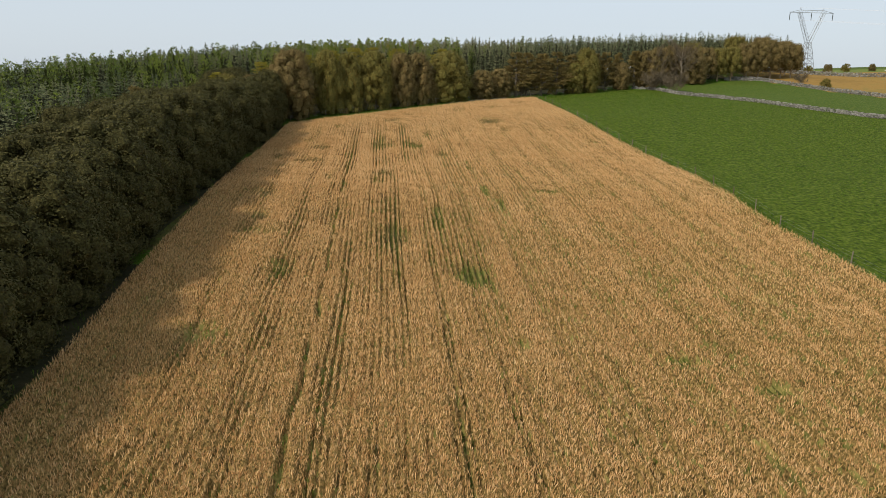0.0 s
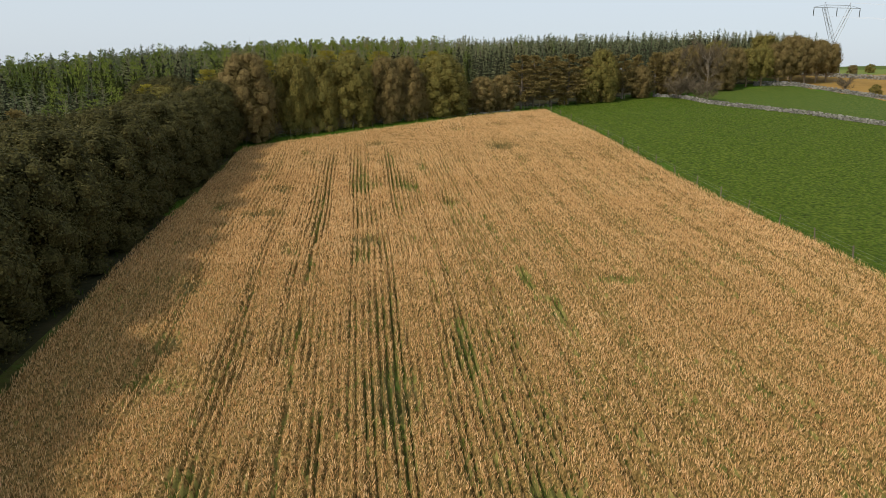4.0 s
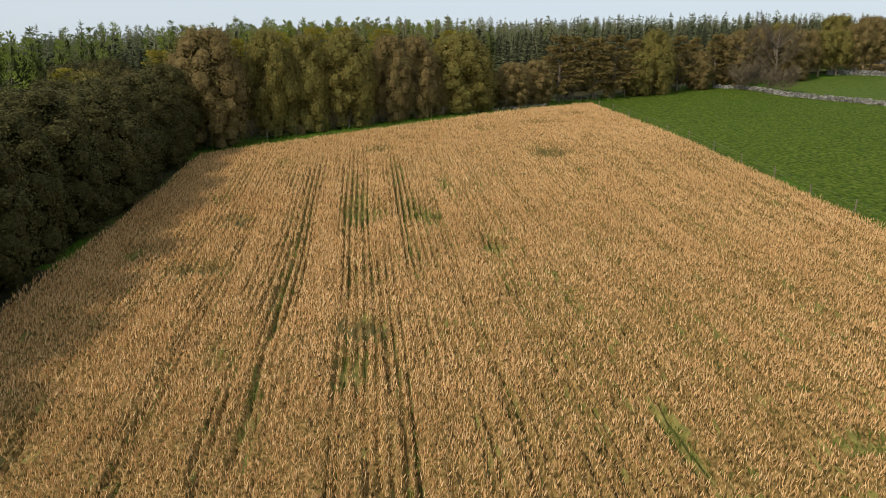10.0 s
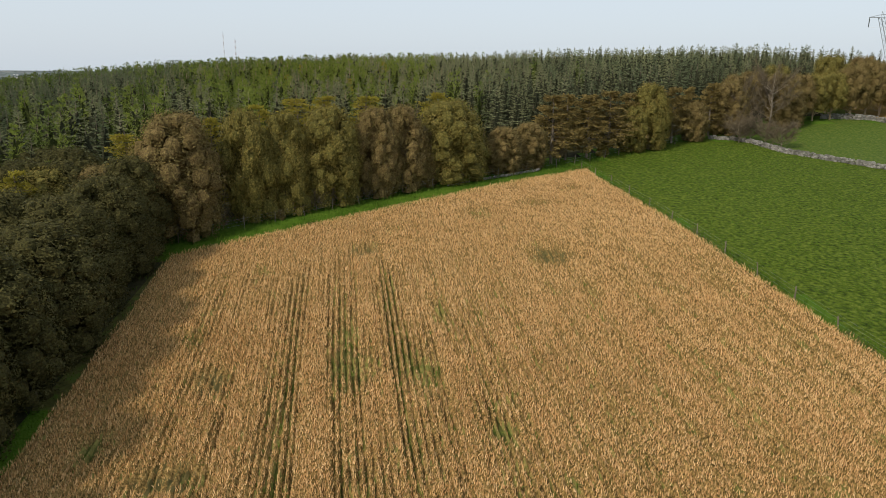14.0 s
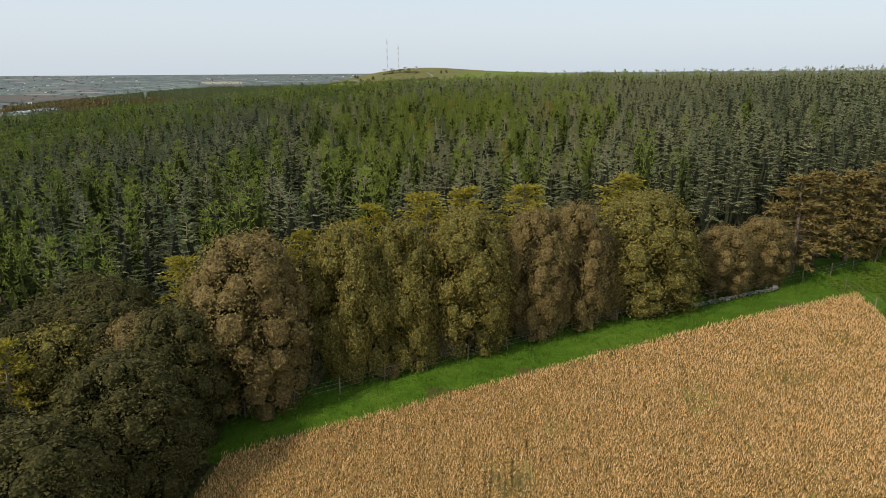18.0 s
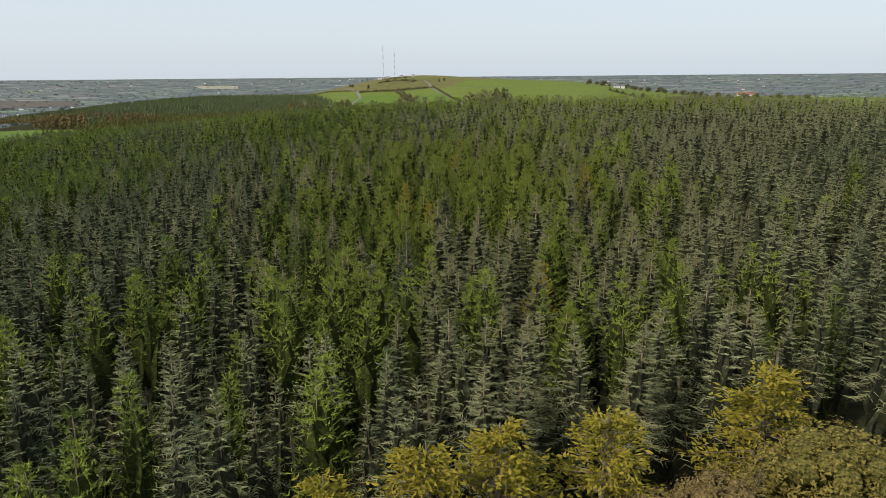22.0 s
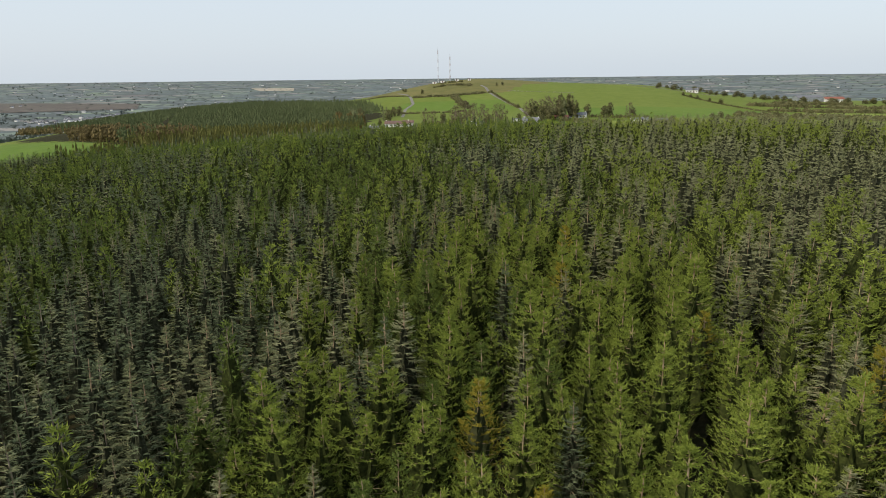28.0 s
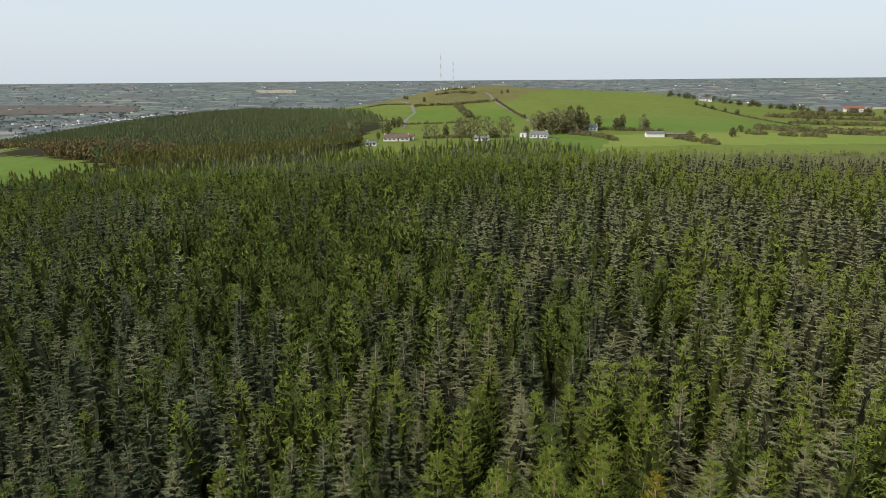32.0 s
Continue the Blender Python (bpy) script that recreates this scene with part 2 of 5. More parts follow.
ROOFRED = shader("red_tin_roof", [(.2, .085, .065), (.28, .12, .09)], 1.2, .6)
GLASS = shader("window_glass", [(.02, .025, .03), (.04, .045, .05)], .6, .1)
ASPHALT = shader("lane_asphalt", [(0.12, 0.1162, 0.1087), (0.18, 0.1725, 0.1575), (0.225, 0.2175, 0.195)], 1.5, .9, .01, 20)
WOOL = shader("sheep_wool", [(.55, .52, .45), (.68, .65, .58)], 5, .95)
CERAMIC = shader("glass_insulator", [(.05, .06, .06), (.1, .11, .11)], 4, .3)


def plain_shader():
    """Far lowland: hedged fields in muted greens, straw and ploughland, broken by bands of woodland and brown bog, with
    distance haze put into the colours as blue.
    """
    m = bpy.data.materials.new("hazy_lowland_fields")
    m.use_nodes = True
    n, l = m.node_tree.nodes, m.node_tree.links
    bsdf = n["Principled BSDF"]
    geo = n.new("ShaderNodeNewGeometry")
    bend = n.new("ShaderNodeTexNoise")
    bend.inputs["Scale"].default_value, bend.inputs["Detail"].default_value = .006, 3
    l.new(geo.outputs["Position"], bend.inputs["Vector"])
    shift = n.new("ShaderNodeVectorMath")
    shift.operation = "MULTIPLY_ADD"
    shift.inputs[1].default_value = (140, 140, 0)
    l.new(bend.outputs["Color"], shift.inputs[0])
    l.new(geo.outputs["Position"], shift.inputs[2])

    def noise_band(scale, squeeze, lo, hi, detail=6):
        mp, tex, rng_ = n.new("ShaderNodeMapping"), n.new("ShaderNodeTexNoise"), n.new("ShaderNodeMapRange")
        mp.inputs["Scale"].default_value = (1, squeeze, 1)
        mp.inputs["Rotation"].default_value = (0, 0, .15)
        l.new(geo.outputs["Position"], mp.inputs[0])
        l.new(mp.outputs[0], tex.inputs["Vector"])
        tex.inputs["Scale"].default_value, tex.inputs["Detail"].default_value = scale, detail
        rng_.inputs[1].default_value, rng_.inputs[2].default_value = lo, hi
        l.new(tex.outputs["Fac"], rng_.inputs[0])
        return rng_.outputs[0]

    def over(fac, below, colour):
        x = n.new("ShaderNodeMixRGB")
        x.inputs[2].default_value = (*colour, 1)
        l.new(fac, x.inputs[0])
        l.new(below, x.inputs[1])
        return x.outputs[0]
    cells, edge, ramp = n.new("ShaderNodeTexVoronoi"), n.new("ShaderNodeTexVoronoi"), n.new("ShaderNodeValToRGB")
    edge.feature = "DISTANCE_TO_EDGE"
    for v in (cells, edge):
        v.inputs["Scale"].default_value = .0125
        l.new(shift.outputs[0], v.inputs["Vector"])
    split = n.new("ShaderNodeSeparateColor")
    l.new(cells.outputs["Color"], split.inputs[0])
    # Field colours shifted towards blue to stand for distance haze.
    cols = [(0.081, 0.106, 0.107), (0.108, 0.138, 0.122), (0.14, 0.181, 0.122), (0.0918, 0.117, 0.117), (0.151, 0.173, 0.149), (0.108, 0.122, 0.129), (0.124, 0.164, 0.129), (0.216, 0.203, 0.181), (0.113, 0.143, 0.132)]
    els = ramp.color_ramp.elements
    while len(els) < len(cols):
        els.new(.5)
    for i, c in enumerate(cols):
        els[i].position, els[i].color = i / len(cols), (*c, 1)
    ramp.color_ramp.interpolation = "CONSTANT"
    l.new(split.outputs[0], ramp.inputs[0])
    hedge_ = n.new("ShaderNodeMapRange")
    hedge_.inputs[1].default_value, hedge_.inputs[2].default_value = .04, .13
    hedge_.inputs[3].default_value, hedge_.inputs[4].default_value = 1, 0
    l.new(edge.outputs["Distance"], hedge_.inputs[0])
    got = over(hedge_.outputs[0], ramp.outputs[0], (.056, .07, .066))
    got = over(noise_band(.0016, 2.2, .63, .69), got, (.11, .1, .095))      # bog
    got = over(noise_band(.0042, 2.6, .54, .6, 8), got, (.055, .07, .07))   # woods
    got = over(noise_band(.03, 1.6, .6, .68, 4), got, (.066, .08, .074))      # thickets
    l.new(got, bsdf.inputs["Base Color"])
    bsdf.inputs["Roughness"].default_value = .95
    return m


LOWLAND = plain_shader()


# ---- ground ----
def sm(a, b, v):
    u = np.clip((v - a) / (b - a), 0, 1)
    return u * u * (3 - 2 * u)


PY = [-400, -100, 0, 20, 38, 48, 60, 70, 91, 107, 119, 140, 160, 190, 210, 240, 300, 340, 365, 420, 500, 5000]
PZ = [-24, -11, -7, -5.9, -4.5, -3.4, -1.8, -.4, 1.3, 3.2, 4.9, 7.4, 8.8, 11.2, 12.6, 13.4, 15.2, 16.0, 15.0, 8, 4, 3]


def height(x, y):
    """Ground height: field, plantation ridge, valley, mast hill, then the wide plain that rises to the horizon."""
    x, y = np.asarray(x, float), np.asarray(y, float)
    z = np.interp(y, PY, PZ)
    near = 1 - sm(330, 480, y)
    slope = np.interp(y, [60, 90, 120, 150, 200], [.0, .02, .045, .035, .04])
    z = z + near * np.where(x < 0, slope * np.maximum(x, -160), slope * 18 * (1 - np.exp(-np.maximum(x, 0) / 18)))
    z = z + near * 2.9 * sm(0, 60, x) * (1 - sm(78, 118, x)) * np.exp(-((y - 235) / 62) ** 2)          # knoll of the plantation
    z = z + near * .04 * np.clip(x - 55, 0, 140) * sm(130, 200, y)
    z = z - near * .05 * np.clip(-x - 50, 0, 130) * sm(60, 140, y) * (1 - sm(200, 300, y))
    z = z - near * .062 * np.clip(-x - 85, 0, 160) * sm(130, 220, y)
    left = sm(0, 640, -x - .32 * (y - 200) - 165)
    z = z - 66 * left
    hx, hy = x + 205, y - 975
    z = z + 20 * np.exp(-((hx / 105) ** 2 + (hy / np.where(hy < 0, 150, 110)) ** 2))
    z = z + 21 * np.exp(-(((x + 25) / np.where(x < -25, 185, 133)) ** 2 + ((y - 1010) / 190) ** 2))
    d = np.hypot(x + 30, y - 190)
    plain = np.interp(d, [0, 1100, 1500, 2500, 4700, 6000], [-20, -62, -70, -36, 21, 21])
    return z + (plain - z) * sm(880, 1500, d)


def h(x, y):
    return float(height(x, y))


def poly_mask(x, y, poly):
    inside = np.zeros(np.shape(x), bool)
    px, py = poly[-1]
    for qx, qy in poly:
        cross = ((qy > y) != (py > y)) & (x < (px - qx) * (y - qy) / (py - qy + 1e-9) + qx)
        inside ^= cross
        px, py = qx, qy
    return inside


def crop_left(y):
    return np.interp(y, [-30, 10, 28, 48, 63, 88, 119], [-15.8, -18.3, -19.9, -22, -23.1, -25.2, -26.4])


def crop_right(y):
    return np.interp(y, [-30, 10, 48, 60, 78, 100, 125, 141], [36, 35, 32.3, 30.4, 29.3, 26, 22, 19.2])


def crop_far(x):
    return 120.9 + (x + 25.6) * .558


def in_crop(x, y):
    return (x > crop_left(y)) & (x < crop_right(y)) & (y < crop_far(x)) & (y > -30)


def fence_far(x):
    return 127.6 + (x + 22) * .575


WALL_A = [(50, 163), (51.5, 156), (57, 148), (64, 137), (74, 123), (90, 104), (112, 84)]
WALL_B = [(80, 179), (84.5, 169), (88.5, 160), (95, 150), (112, 132)]
PASTURE_POLY = [(19, 151), (30, 159), (43, 167), (50, 164), *WALL_A[1:], (150, 50), (150, -60), (36, -60), (34, 20), (31, 62), (27, 100), (20, 142)]
UPPER_POLY = [(50, 166), (58, 174), (78, 180), *WALL_B[1:], (150, 100), (112, 84), *WALL_A[-2::-1]]
RUSH_POLY = [(80, 179), (86, 215), (160, 215), (160, 110), *WALL_B[::-1]]
MEADOWS = [  # fields on the far side of the valley: corners and surface
    ([(-224, 765), (-157, 745), (-168, 812), (-190, 815), (-212, 812)], BRIGHT),
    ([(-150, 750), (-102, 757), (-128, 826), (-160, 818)], BRIGHT),
    ([(-300, 745), (-232, 745), (-222, 850), (-262, 870), (-320, 850)], HILL),
    ([(-135, 832), (-95, 765), (40, 790), (150, 800), (110, 925), (30, 975), (-60, 985), (-120, 930)], HILL),
    ([(-80, 760), (-60, 690), (60, 700), (120, 760), (60, 790), (-20, 785)], BRIGHT),
    ([(-46, 580), (10, 600), (90, 620), (160, 640), (150, 690), (60, 695), (-45, 655)], PALE),
    ([(-46, 500), (-30, 640), (-60, 690), (-95, 640), (-85, 540)], BRIGHT),
    ([(100, 700), (260, 720), (250, 800), (140, 790)], PALE),
    ([(-420, 540), (-337, 503), (-296, 470), (-262, 456), (-240, 438), (-232, 405), (-240, 370), (-300, 380), (-440, 430)], BRIGHT),
]


def axis(*spans):
    v = []
    for a, b, s in spans:
        v += list(np.arange(a, b, s))
    return np.array(v)


def mesh(name, v, f, mats, idx=None, smooth=False):
    """A mesh from arrays: v (n, 3), f (m, 3 or 4)."""
    me = bpy.data.meshes.new(name)
    v, f = np.asarray(v, np.float32), np.asarray(f, np.int32)
    k = f.shape[1]
    me.vertices.add(len(v))
    me.vertices.foreach_set("co", v.ravel())
    me.loops.add(f.size)
    me.loops.foreach_set("vertex_index", f.ravel())
    me.polygons.add(len(f))
    me.polygons.foreach_set("loop_start", np.arange(0, f.size, k, dtype=np.int32))
    for m in (mats if isinstance(mats, (list, tuple)) else [mats]):
        me.materials.append(m)
    if idx is not None:
        me.polygons.foreach_set("material_index", np.asarray(idx, np.int32))
    me.polygons.foreach_set("use_smooth", np.full(len(f), smooth))
    me.update(calc_edges=True)
    me.validate()
    return me


def joined(parts):
    """Stack (v, f) pairs with triangles or quads of one size."""
    vs, fs, n = [], [], 0
    for v, f in parts:
        vs.append(np.asarray(v, float))
        fs.append(np.asarray(f, int) + n)
        n += len(v)
    return np.concatenate(vs), np.concatenate(fs)


def repeated(v, f, at, yaw, size, lean=None):
    """A template laid at many places: at (n, 3), yaw (n), size (n) or (n, 2) for width and height."""
    n = len(at)
    size = np.asarray(size, float)
    w, t = (size[:, 0], size[:, 1]) if size.ndim == 2 else (size, size)
    c, s = np.cos(yaw), np.sin(yaw)
    x, y, z = v[:, 0], v[:, 1], v[:, 2]
    out = np.empty((n, len(v), 3), np.float32)
    out[:, :, 0] = (np.outer(c, x) - np.outer(s, y)) * w[:, None] + at[:, 0:1]
    out[:, :, 1] = (np.outer(s, x) + np.outer(c, y)) * w[:, None] + at[:, 1:2]
    out[:, :, 2] = np.outer(t, z) + at[:, 2:3]
    if lean is not None:
        out[:, :, 0] += np.outer(t * lean[:, 0], z)
        out[:, :, 1] += np.outer(t * lean[:, 1], z)
    faces = (f[None] + (np.arange(n) * len(v))[:, None, None]).reshape(-1, f.shape[1])
    return out.reshape(-1, 3), faces


def thing(name, me, label, category, group="", kind="", at=None):
    ob = new(name, me)
    if at is not None:
        ob.matrix_world = at
    return tagged(ob, label, category, group, kind)


def part(name, me, parent, label=""):
    ob = new(name, me)
    ob.parent = parent
    if label:
        ob["label"] = label
    return ob


FOREST = [(-30, 138.5), (-26, 139.5), (-6, 149.5), (16, 161), (34, 172), (52, 182), (72, 189), (86, 195), (98, 204), (103, 224), (98, 262), (78, 300), (56, 345), (60, 400), (66, 470), (30, 440), (-16, 440), (-39, 456), (-50, 488), (-88, 492), (-104, 464), (-128, 450), (-157, 449), (-184, 438), (-203, 413), (-213, 386), (-223, 366), (-245, 340), (-290, 270), (-200, 200), (-110, 110), (-58, 40), (-50, 0), (-42, 0), (-40, 60), (-40, 118)]
WOOD2 = [(-274, 472), (-246, 520), (-214, 572), (-200, 640), (-205, 705), (-245, 780), (-310, 820), (-430, 900), (-540, 860), (-520, 720), (-470, 600), (-400, 535), (-335, 506)]
BRONZE2 = [(-345, 512), (-300, 478), (-262, 461), (-240, 446), (-222, 472), (-250, 500), (-292, 512), (-330, 532)]
LARCHES2 = [(-276, 468), (-246, 522), (-214, 574), (-186, 592), (-172, 566), (-178, 520), (-190, 480), (-208, 444), (-232, 436), (-258, 452)]
gx = axis((-4900, -1500, 200), (-1500, -450, 40), (-450, -60, 6), (-60, 120, 3), (120, 320, 8), (320, 1500, 50), (1500, 4901, 200))
gy = axis((-4900, -400, 250), (-400, 0, 20), (0, 184, 3), (184, 560, 12), (560, 1100, 6), (1100, 2000, 30), (2000, 4901, 150))
GX, GY = np.meshgrid(gx, gy)
gz = height(GX, GY)
gv = np.stack([GX.ravel(), GY.ravel(), gz.ravel()], 1)
ni = len(gx)
ii, jj = np.meshgrid(np.arange(len(gx) - 1), np.arange(len(gy) - 1))
q = (jj * ni + ii).ravel()
gf = np.stack([q, q + 1, q + ni + 1, q + ni], 1)
mx, my = gv[gf, 0].mean(1), gv[gf, 1].mean(1)
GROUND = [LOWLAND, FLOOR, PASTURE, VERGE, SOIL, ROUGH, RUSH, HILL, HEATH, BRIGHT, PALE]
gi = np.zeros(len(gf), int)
far = np.hypot(mx + 30, my - 190)
gi[far < 1150] = 7
gi[np.hypot(mx + 200, (my - 960) * .9) < 105] = 8
gi[poly_mask(mx, my, FOREST) | poly_mask(mx, my, WOOD2) | poly_mask(mx, my, LARCHES2) | poly_mask(mx, my, BRONZE2)] = 1
gi[(mx < -29) & (my < 140)] = 1
gi[(my < 185) & (mx > -29)] = 3
gi[(my > fence_far(mx) + 6) & (mx < 60) & (my < 200) | (mx < crop_left(my) - 9) & (my < 200)] = 1
# Verge painted with the dark floor colour to stand for tree shade.
gi[(mx < crop_left(my) - .2) & (my < 119)] = 1
gi[poly_mask(mx, my, PASTURE_POLY)] = 2
gi[poly_mask(mx, my, UPPER_POLY)] = 5
gi[poly_mask(mx, my, RUSH_POLY)] = 6
gi[(mx > 100) & (my < 500) & (far > 200)] = 5
gi[in_crop(mx, my)] = 4
for corners, surface in MEADOWS:
    gi[poly_mask(mx, my, corners)] = GROUND.index(surface)
thing("ground", mesh("ground", gv, gf, GROUND, gi, True), "rolling farmland with pasture, stubble soil, heath and hedged lowland fields", "ground", kind="structure")

R = np.random.default_rng(7)


# ---- foliage building blocks ----
def cards(p, direction, length, width, bend=.25, rng=R, face=None):
    """Folded leaf sprays: a kite of two triangles each, from p along direction."""
    n = len(p)
    d = direction / (np.linalg.norm(direction, axis=1, keepdims=True) + 1e-9)
    side = np.cross(d, rng.normal(size=(n, 3)) if face is None else face)
    side /= np.linalg.norm(side, axis=1, keepdims=True) + 1e-9
    up = np.cross(side, d)
    length, width = np.broadcast_to(length, n)[:, None], np.broadcast_to(width, n)[:, None]
    a, c = p, p + d * length
    m = p + d * length * .45
    b = m + side * width / 2 + up * width * bend
    e = m - side * width / 2 + up * width * bend
    v = np.stack([a, b, c, e], 1).reshape(-1, 3)
    k = np.arange(n)[:, None] * 4
    return v, np.concatenate([k + [0, 1, 2], k + [0, 2, 3]])


def sprigs(p, direction, length, width, rng=R, face=None):
    """Needle tufts: one slender triangle each, base at p."""
    n = len(p)
    d = direction / (np.linalg.norm(direction, axis=1, keepdims=True) + 1e-9)
    side = np.cross(d, rng.normal(size=(n, 3)) if face is None else face)
    side /= np.linalg.norm(side, axis=1, keepdims=True) + 1e-9
    length, width = np.asarray(length)[:, None], np.asarray(width)[:, None]
    v = np.stack([p - side * width / 2, p + side * width / 2, p + d * length], 1).reshape(-1, 3)
    return v, np.arange(3 * n).reshape(-1, 3)


def tube(points, radii, sides=6):
    points = np.asarray(points, float)
    v, f = [], []
    for i, (p, r) in enumerate(zip(points, radii)):
        d = points[min(i + 1, len(points) - 1)] - points[max(i - 1, 0)]
        d /= np.linalg.norm(d) + 1e-9
        a = np.cross(d, (0.3, .95, .1))
        a /= np.linalg.norm(a)
        b = np.cross(d, a)
        for k in range(sides):
            u = 2 * math.pi * k / sides
            v.append(p + r * (math.cos(u) * a + math.sin(u) * b))
    for i in range(len(points) - 1):
        for k in range(sides):
            a, b = i * sides + k, i * sides + (k + 1) % sides
            f += [(a, b, b + sides), (a, b + sides, a + sides)]
    return np.array(v), np.array(f)


def conifer(rng, kind, detail, skirt=0.0):
    """Trunk with bare branch wood, a core coloured as inner shade and needle crown of a plantation conifer. kind: pine,
    spruce. detail 0 to 2.
    """
    top, pine = 11.4, kind == "pine"
    low = [6.4, 5.8, 4.8][detail]
    whorls = ([6, 9, 13] if pine else [8, 13, 20])[detail]
    arms = ([4, 5, 6] if pine else [4, 5, 6])[detail]
    if skirt:
        whorls, low = int(whorls * (top - skirt) / (top - low)), skirt
    ps, ds, ls, ws = [], [], [], []

    def brush(at, axis, long):
        """A shoot set round with needles."""
        n = [3, 5, 14][detail]
        axis = axis / np.linalg.norm(axis)
        for j in range(n):
            ps.append(at + axis * long * (j + rng.uniform(0, .8)) / n)
            ds.append(axis * [1, .9, .8][detail] + rng.normal(size=3) * [.45, .45, .5][detail])
            ls.append(rng.uniform(.75, 1.25) * [.34, .24, .14][detail])
            ws.append(rng.uniform(.75, 1.25) * [.115, .068, .032][detail])
    for k in range(2):
        brush(np.array([0, 0, top - .75]), np.array([rng.normal() * .05, rng.normal() * .05, 1.]), .7)
    wood_p, wood_d, wood_l = [], [], []
    fat = rng.uniform(.9, 1.15)
    for i in range(whorls):
        t = (i + .35) / whorls
        deep = t * (top - low) / 6.2
        z0 = top - .35 - (top - low) * t + rng.normal() * .06
        r = (.12 + 1.42 * min(1, deep * 1.1) ** .9 if pine else .12 + 1.45 * min(1.15, deep) ** .9) * rng.uniform(.88, 1.1) * fat
        start = rng.uniform(0, 6.3)
        for k in range(arms):
            a = start + 6.283 * k / arms + rng.normal() * .25
            rr = r * rng.uniform(.62, 1.15)
            out = np.array([math.cos(a), math.sin(a), 0])
            side = np.array([-out[1], out[0], 0])
            z = z0 + rng.uniform(-.2, .2)
            if pine:
                bow = rng.uniform(.35, .8)
                shoots = [((.72, 0), (1, 0)), ((.55, -1), (.7, 1), (1, 0)), ((.45, -1), (.6, 1), (.75, -1), (.88, 1), (1, 0))][detail]
                for q, w in shoots:
                    at = out * rr * q + (0, 0, z + bow * rr * q * q)
                    brush(at, out * .5 + side * (w * rng.uniform(.35, .8) + rng.normal() * .2) + (0, 0, rng.uniform(.4, .95)), .18 + .2 * min(1, rr))
            else:
                rise = .55 - .65 * min(1, deep) + rng.normal() * .1
                n = [2, 4, 8][detail]
                ps.append(out * .05 + (0, 0, z))
                ds.append(out + (0, 0, rise))
                ls.append(rr * 1.12)
                ws.append([.1, .055, .035][detail])
                for j in range(n):
                    q = .2 + .8 * (j + rng.uniform(.2, .8)) / n
                    for w in (-1, 1):
                        ps.append(out * rr * q + (0, 0, z + rise * rr * q + .1 * rr * q * q))
                        ds.append(out * .75 + side * w * rng.uniform(.5, 1.1) + (0, 0, rise * .5 + rng.uniform(-.4, .35)))
                        ls.append((rr * rng.uniform(.2, .34) * (1.25 - .6 * q) + .12) * [1.35, 1.15, 1][detail])
                        ws.append(rng.uniform(.75, 1.25) * [.12, .058, .034][detail])
            if detail == 2 or detail == 1 and k < 2:
                wood_p.append(np.array([0, 0, z]))
                wood_d.append(out + (0, 0, .45 if pine else .15))
                wood_l.append(rr * .85)
    ps = np.array(ps)
    away = ps * (1, 1, 0) / (np.linalg.norm(ps[:, :2], axis=1, keepdims=True) + .05) + rng.normal(size=ps.shape) * .38 + (0, 0, .45)
    crown = sprigs(ps, np.array(ds), np.array(ls), np.array(ws), rng, away)
    trunk = tube([(0, 0, -.3), (0, 0, 6), (.05, 0, 9.4), (0, 0, top - .15)], [.12, .08, .04, .014], [3, 3, 5][detail])
    if wood_p:
        trunk = joined([trunk, sprigs(np.array(wood_p), np.array(wood_d), np.array(wood_l), np.full(len(wood_p), .05), rng)])
    sides = [6, 8, 10][detail]
    v = [(0, 0, top - (1.3 if pine else 1.6))]
    for z, r in ((top - 2.4, .2), (top - 3.8, .46), (low + .2, .74), (low - 3, .55)):
        r *= 1 if pine else .8
        turn_ = rng.uniform(0, 6)
        v += [(math.cos(turn_ + 6.283 * k / sides) * r * (1.15 if k % 2 else .5) * rng.uniform(.8, 1.2), math.sin(turn_ + 6.283 * k / sides) * r * (1.15 if k % 2 else .5) * rng.uniform(.8, 1.2), z + (.4 if k % 2 else -.15) + rng.normal() * .1) for k in range(sides)]
    f = [(0, 1 + k, 1 + (k + 1) % sides) for k in range(sides)]
    for ring in range(1, 1 + sides * 3, sides):
        for k in range(sides):
            a, b = ring + k, ring + (k + 1) % sides
            f += [(a, a + sides, b + sides), (a, b + sides, b)]
    return trunk, (np.array(v), np.array(f)), crown


def spire(rng, tall_m, wide, layers=((.99, .12), (.8, .45), (.6, .8)), arms=4):
    """A small far conifer: ragged skirts of sprays round a point."""
    ps, ds, ls, ws = [], [], [], []
    for z, r in layers:
        for k in range(arms):
            a = 6.283 * k / arms + rng.uniform(-.5, .5)
            ps.append((0, 0, tall_m * (z + rng.uniform(-.03, .03))))
            ds.append((math.cos(a) * wide * r / 2, math.sin(a) * wide * r / 2, -tall_m * rng.uniform(.1, .2)))
            ls.append(tall_m * .2)
            ws.append(wide * (.12 + .22 * r))
    ps = np.array(ps)
    return cards(ps, np.array(ds), np.array(ls), np.array(ws), .2, rng)


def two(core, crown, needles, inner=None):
    """Crown core, mostly coloured as the shade inside, and needles in one mesh."""
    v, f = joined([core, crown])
    return mesh("crown", v, f, [needles, inner or CROWN_SHADE], np.concatenate([np.ones(len(core[1]), int), np.zeros(len(crown[1]), int)]))


